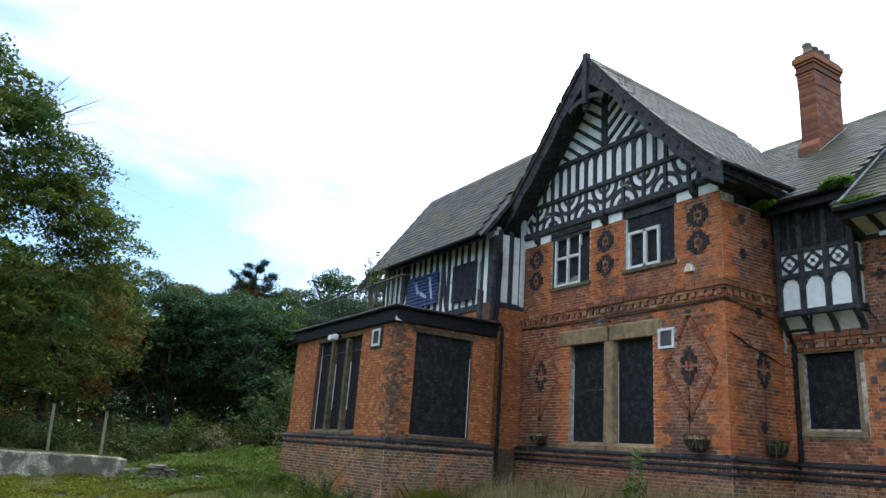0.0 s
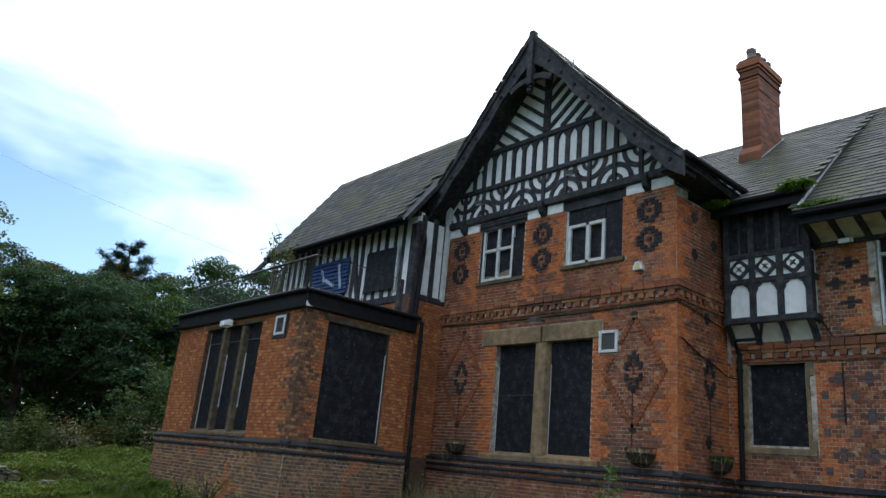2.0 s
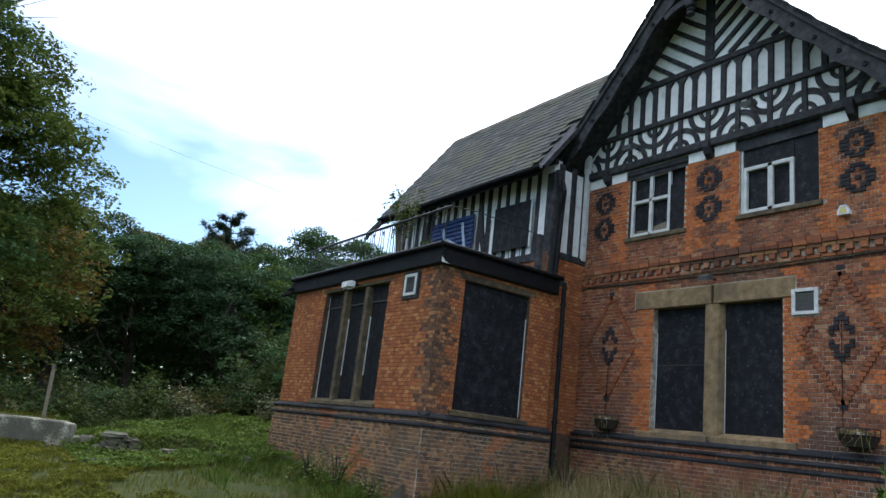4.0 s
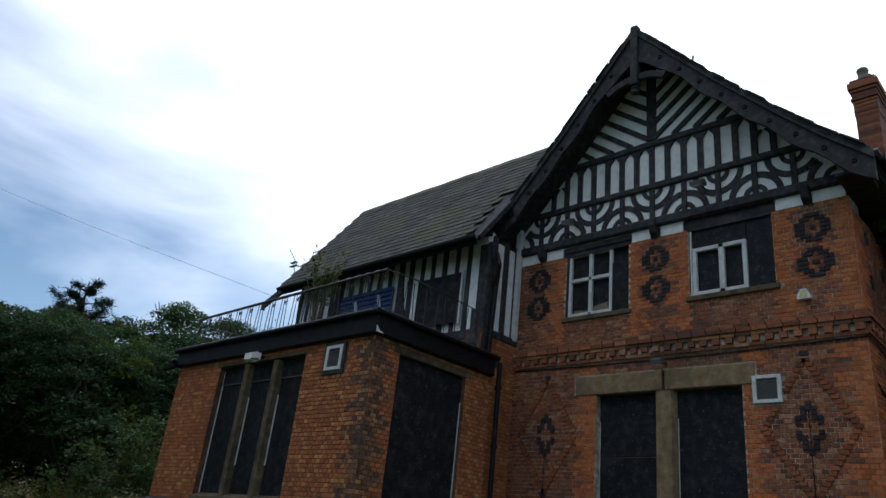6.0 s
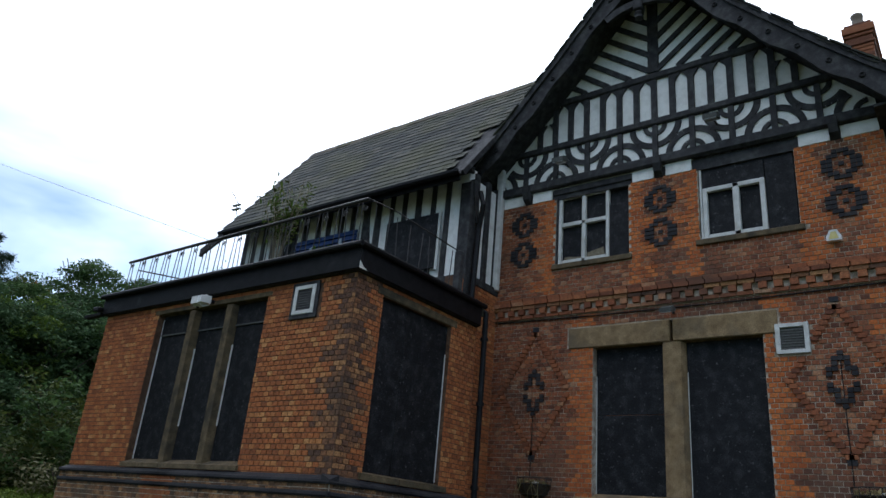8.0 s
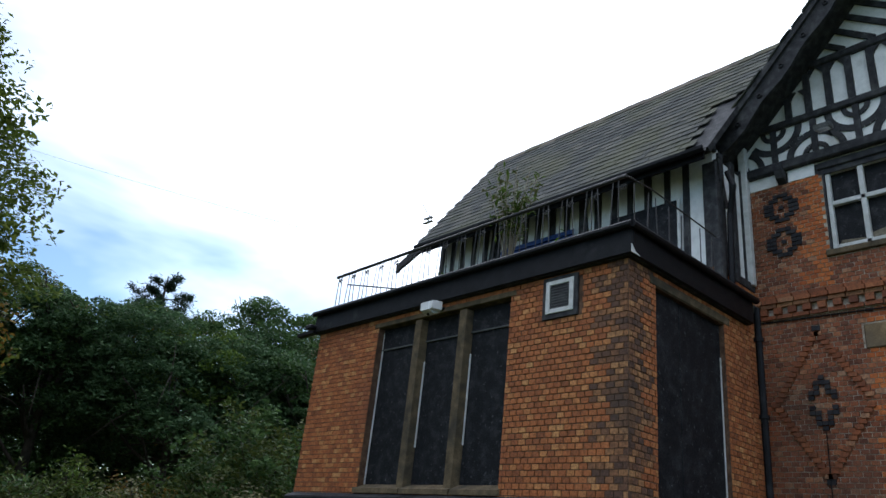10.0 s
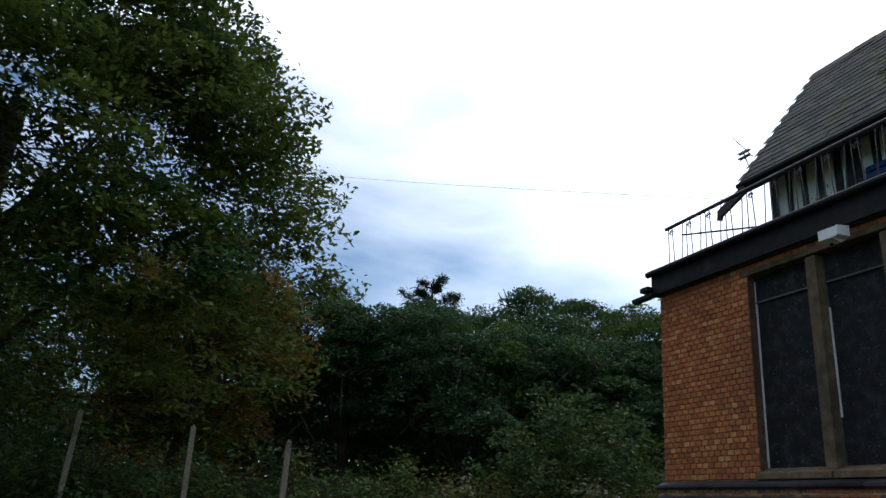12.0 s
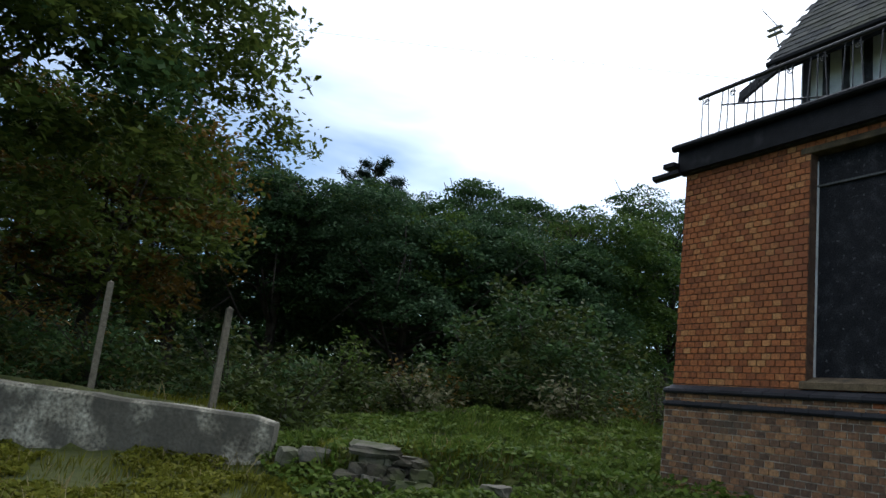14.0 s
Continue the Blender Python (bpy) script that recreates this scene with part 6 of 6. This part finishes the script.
# bare twigs showing above the near tree
bare = thing("bare_branches", (-1.8, 31.5, 10.0), "leafless dead branches beside the sycamore crown", "branch")
rng = random.Random(17)
for k in range(16):
    s = Shape()
    p = Vector((-.9, 26.2, 11.0 + rng.uniform(0, .8)))
    e = p + Vector((rng.uniform(.8, 2.6), rng.uniform(-1, 1), rng.uniform(.3, 1.9)))
    s.tube([p, p.lerp(e, .5) + Vector((0, 0, -.15)), e], .025, 5, .005)
    part("twig", s, BARK, bare)


def shrub(x, y, r, h, mats, n, size, label, seed, category="shrub", group="shrubs and weeds", sink=.1):
    """A bush of stems and leaves from the ground up."""
    rng = np.random.default_rng(seed)
    z = G(x, y)
    root = thing("shrub", (x, y, z - sink), label, category, group)
    for k in range(8):
        s = Shape()
        a, q = rng.uniform(0, 6.28), rng.uniform(.2, .8) * r
        s.tube([(x, y, z - sink), (x + q * .4 * math.cos(a), y + q * .4 * math.sin(a), z + h * .45), (x + q * math.cos(a), y + q * math.sin(a), z + h * rng.uniform(.7, .95))], .018, 5, .004)
        part("stem", s, BARK, root)
    for mat, w in mats:
        m = int(n * w)
        clumps = rng.normal(size=(max(4, m // 45), 3))
        clumps /= np.linalg.norm(clumps, axis=1)[:, None]
        clumps[:, 2] = np.abs(clumps[:, 2])
        clumps *= rng.uniform(.35, 1.05, (len(clumps), 1))
        c = clumps[rng.integers(0, len(clumps), m)] * np.array([r, r, h]) + rng.normal(size=(m, 3)) * np.array([.16, .16, .12])
        c[:, 2] = np.maximum(c[:, 2], .02)
        ob = new("leaves", leaf_mesh("leaves", c, size, mat, rng))
        ob.parent = root


shrub(10.4, 26.4, 2.4, 2.9, ((SHRUB, .4), (LEAF_DARK, .6)), 15000, .14, "large rounded green bush beyond the bay", 201)
shrub(14.5, 33.0, 2.2, 1.4, ((LEAF_DARK, .8), (LEAF_MID, .2)), 4000, .14, "dense dark green woodland bush", 202)
shrub(18.0, 32.5, 2.4, 1.8, ((LEAF_DARK, .8), (LEAF_MID, .2)), 4000, .15, "dense dark green woodland bush", 203)
k = 0
for x, y, r, h, mats in (
        (3.9, 24.9, 1.1, 1.2, ((SHRUB, .7), (LEAF_DARK, .3))), (5.2, 25.4, 1.1, 1.2, ((SHRUB, .7), (LEAF_DARK, .3))), (6.3, 26.4, .9, 1.5, ((SHRUB, .7), (LEAF_LIGHT, .3))),
        (7.6, 26.2, 1.1, 1.15, ((SHRUB, .7), (LEAF_RUST, .3))), (8.9, 25.6, 1.2, 1.1, ((SHRUB, .8), (WEATHERED, .2))), (10.0, 24.6, 1.0, 1.0, ((SHRUB, .8), (WEATHERED, .2))),
        (11.0, 23.4, 1.0, 1.0, ((SHRUB, .7), (LEAF_RUST, .3))), (2.1, 25.2, 1.1, 1.1, ((SHRUB, .4), (LEAF_DARK, .6))), (.6, 25.4, 1.3, 1.3, ((LEAF_DARK, .6), (SHRUB, .4))),
        (-1.0, 26.2, 1.3, 1.4, ((LEAF_DARK, .7), (SHRUB, .3))), (-2.8, 27.2, 1.3, 1.4, ((LEAF_DARK, .7), (SHRUB, .3))), (4.4, 27.5, 1.2, .8, ((LEAF_DARK, .6), (SHRUB, .4))),
        (1.0, 27.0, 1.4, 1.3, ((LEAF_DARK, .6), (LEAF_RUST, .4))), (-1.8, 28.0, 1.5, 1.5, ((LEAF_DARK, .7), (LEAF_RUST, .3))), (-4.6, 28.6, 1.6, 1.6, ((LEAF_DARK, .8), (SHRUB, .2))),
        (7.2, 28.0, 1.3, .8, ((LEAF_DARK, .6), (SHRUB, .4))), (13.2, 25.2, 1.1, 1.0, ((SHRUB, .6), (LEAF_DARK, .4))), (6.9, 24.9, .7, .8, ((WEATHERED, .5), (SHRUB, .5))),
        (4.4, 23.6, .8, .9, ((SHRUB, 1.0),)), (9.3, 23.6, .7, .75, ((WEATHERED, .4), (SHRUB, .6))), (-7.0, 29.8, 1.8, 2.2, ((LEAF_DARK, 1.0),)), (5.8, 30.0, 1.6, .9, ((LEAF_DARK, 1.0),)), (1.5, 30.5, 1.8, 1.3, ((LEAF_DARK, .6), (LEAF_RUST, .4))), (-8.5, 31.0, 2.5, 3.4, ((LEAF_DARK, 1.0),))):
    shrub(x, y, r, h, mats, int(1700 * r * h) + 500, .11, "tangled weeds and low shrubs at the edge of the lawn", 300 + k)
    k += 1
tuftlab = "tall weeds growing against the brick wall"
shrub(7.0, 15.6, .5, .75, ((WEED, .8), (STRAW, .2)), 900, .06, tuftlab, 401)
shrub(6.9, 16.5, .4, .6, ((WEED, .8), (STRAW, .2)), 700, .06, tuftlab, 402)
shrub(7.1, 14.6, .35, .5, ((WEED, .7), (STRAW, .3)), 600, .06, tuftlab, 403)
shrub(10.2, 13.3, .5, .9, ((STRAW, .4), (WEED, .6)), 800, .06, tuftlab, 404)


def sapling(x, y, z, h, seed, label, mats, n, spread, size):
    rng = np.random.default_rng(seed)
    root = thing("sapling", (x, y, z), label, "plant")
    pts = []
    for k in range(n):
        s = Shape()
        a = rng.uniform(0, 6.28)
        e = Vector((x + spread * math.cos(a) * rng.uniform(.2, 1), y + spread * math.sin(a) * rng.uniform(.2, 1), z + h * rng.uniform(.6, 1)))
        m = Vector((x, y, z)).lerp(e, .5) + Vector((0, 0, .1 * h))
        s.tube([(x, y, z), m, e], .010, 5, .003)
        part("stem", s, POSTWOOD, root)
        for q in range(26):
            c = m.lerp(e, rng.uniform(-.4, 1.05)) - Vector((x, y, z))
            pts.append(np.array(c) + rng.normal(size=3) * .05)
    for mat, w in mats:
        pick = [p for p in pts if rng.random() < w]
        ob = new("leaves", leaf_mesh("leaves", np.array(pick), size, mat, rng, .5, .32))
        ob.parent = root


sapling(7.95, 16.15, 5.1, 1.75, 501, "buddleia seedling growing out of the bay roof", ((LEAF_LIGHT, .7), (WEATHERED, .3)), 20, .42, .11)
sapling(7.95, 15.2, 5.1, .35, 502, "small weed on the bay roof", ((MOSS, .9),), 5, .12, .06)
sapling(7.9, 17.5, 5.1, .35, 503, "small weed on the bay roof", ((MOSS, .9),), 5, .12, .06)
sapling(7.5, 7.0, G(7.5, 7.0), 1.42, 504, "yellow-green leafy sapling in front of the house", ((MOSS, .5), (LEAF_LIGHT, .5)), 9, .26, .11)


def grass(name, label, mat, areas, n, lo, hi, width, seed, lean=.35):
    """Blades over stretches of ground (x0, x1, y0, y1), as one mesh."""
    rng = np.random.default_rng(seed)
    size = np.array([(b - a) * (d - c) for a, b, c, d in areas])
    which = rng.choice(len(areas), n, p=size / size.sum())
    box_ = np.array(areas)[which]
    x = box_[:, 0] + rng.random(n) * (box_[:, 1] - box_[:, 0])
    y = box_[:, 2] + rng.random(n) * (box_[:, 3] - box_[:, 2])
    keep = np.array([noise.noise((a * .8, b * .8, seed)) + .35 * noise.noise((a * 3, b * 3, seed)) > -.28 for a, b in zip(x, y)])
    x, y = x[keep], y[keep]
    n = len(x)
    z = np.array([ground_z(a, b) for a, b in zip(x, y)])
    h = rng.uniform(lo, hi, n) * np.array([min(1.15, max(.3, .72 + 1.1 * noise.noise((a * .9, b * .9, seed + 4)) + .4 * noise.noise((a * 3.3, b * 3.3, seed)))) for a, b in zip(x, y)])
    t = rng.uniform(0, 6.28, n)
    tip = np.stack([x + rng.normal(size=n) * lean * h, y + rng.normal(size=n) * lean * h, z + h], 1)
    w = np.stack([np.cos(t), np.sin(t), np.zeros(n)], 1) * width
    foot = np.stack([x, y, z - .02], 1)
    mid = foot * .45 + tip * .55 + np.stack([np.zeros(n), np.zeros(n), h * .12], 1)
    verts = np.stack([foot - w, foot + w, mid + w * .7, tip, mid - w * .7], 1).reshape(-1, 3)
    me = bpy.data.meshes.new(name)
    me.vertices.add(n * 5)
    me.vertices.foreach_set("co", verts.astype(np.float32).ravel())
    me.loops.add(n * 5)
    me.loops.foreach_set("vertex_index", np.arange(n * 5, dtype=np.int32))
    me.polygons.add(n)
    me.polygons.foreach_set("loop_start", np.arange(0, n * 5, 5, dtype=np.int32))
    me.materials.append(mat)
    me.update(calc_edges=True)
    return tagged(new(name, me), label, "grass", kind="stuff")


LAWN = [(-1, 7.3, 14, 21), (2.5, 12, 20, 26), (-4, 7, 8, 14.6), (-3, 3.5, 16, 22), (-6, 1, 12, 24)]
grass("lawn_grass", "short rough green grass on the bank", GRASS, LAWN, 70000, .05, .17, .006, 61)
rng = np.random.default_rng(62)
n = 46000
px, py = rng.uniform(3.6, 11.8, n), rng.uniform(18.0, 25.2, n)
ok = np.array([noise.noise((a * .9, b * .9, 2.2)) + .5 * noise.noise((a * 3.1, b * 3.1, 9)) > -.3 and not (a > 7.35 and b < 20.1) for a, b in zip(px, py)])
px, py = px[ok], py[ok]
pz = np.array([ground_z(a, b) + .03 + .16 * abs(noise.noise((a * 1.4, b * 1.4, 5))) for a, b in zip(px, py)]) + rng.uniform(0, .07, len(px))
tagged(new("ground_cover", leaf_mesh("ground_cover", np.stack([px, py, pz], 1), .075, WEED, rng, .15, .7)), "lush green leafy ground cover on the bank", "plants", kind="stuff")
n = 80000
px, py = rng.uniform(-2.0, 4.6, n), rng.uniform(15.5, 23.4, n)
ok = np.array([noise.noise((a * .8, b * .8, 6.1)) + .6 * noise.noise((a * 2.7, b * 2.7, 3)) > -.2 + .6 * max(0, (17.3 - b) / 1.8, (a - 4.0) / .6, (-1.0 - a) / 1.0) and behind_wall(a, b)[0] < -.05 for a, b in zip(px, py)])
px, py = px[ok], py[ok]
pz = np.array([ground_z(a, b) + .01 + .09 * abs(noise.noise((a * 1.7, b * 1.7, 5))) for a, b in zip(px, py)]) + rng.uniform(0, .05, len(px))
tagged(new("lawn_weeds", leaf_mesh("lawn_weeds", np.stack([px, py, pz], 1), .065, GRASS, rng, .15, .6)), "low yellow-green weeds and moss over the lawn", "plants", kind="stuff")
grass("bank_grass", "green grass on the bank by the bay", WEED, [(4, 11.5, 20.2, 25), (5.2, 7.2, 14.5, 20)], 14000, .08, .28, .009, 62, .5)
grass("yellow_grass", "yellowing grass among the green", STRAW, LAWN, 6000, .06, .22, .005, 63)
grass("dry_grass", "tall pale dry grass along the foot of the house", STRAW, [(7.9, 11.1, 8.2, 13.8), (8.5, 12.6, 3.5, 8.2)], 16000, .3, .85, .005, 64, .26)
grass("green_tall_grass", "green grass among the dry stalks", GRASS, [(6.8, 11.2, 6, 13.9)], 24000, .12, .5, .006, 65, .35)


# undergrowth that closes the wood behind the trunks
rng = np.random.default_rng(90)
for name, y0, y1, xs, n, top, size, mat in (("undergrowth", 41, 50, (-30, 45), 62000, 5.5, .34, LEAF_DARK), ("distant_wood", 55, 70, (-60, 75), 75000, 9.5, .7, LEAF_DARK)):
    px, py = rng.uniform(xs[0], xs[1], n), rng.uniform(y0, y1, n)
    hmax = top * (.75 + .25 * np.sin(px * .55 + np.sin(py)) * np.cos(px * .23))
    pz = np.array([ground_z(a, b) for a, b in zip(px, py)]) + hmax * rng.random(n)
    tagged(new(name, leaf_mesh(name, np.stack([px, py, pz], 1), size, mat, rng)), "dense dark leafy undergrowth of the wood", "undergrowth", kind="stuff")

lay_slates()
lay_all()
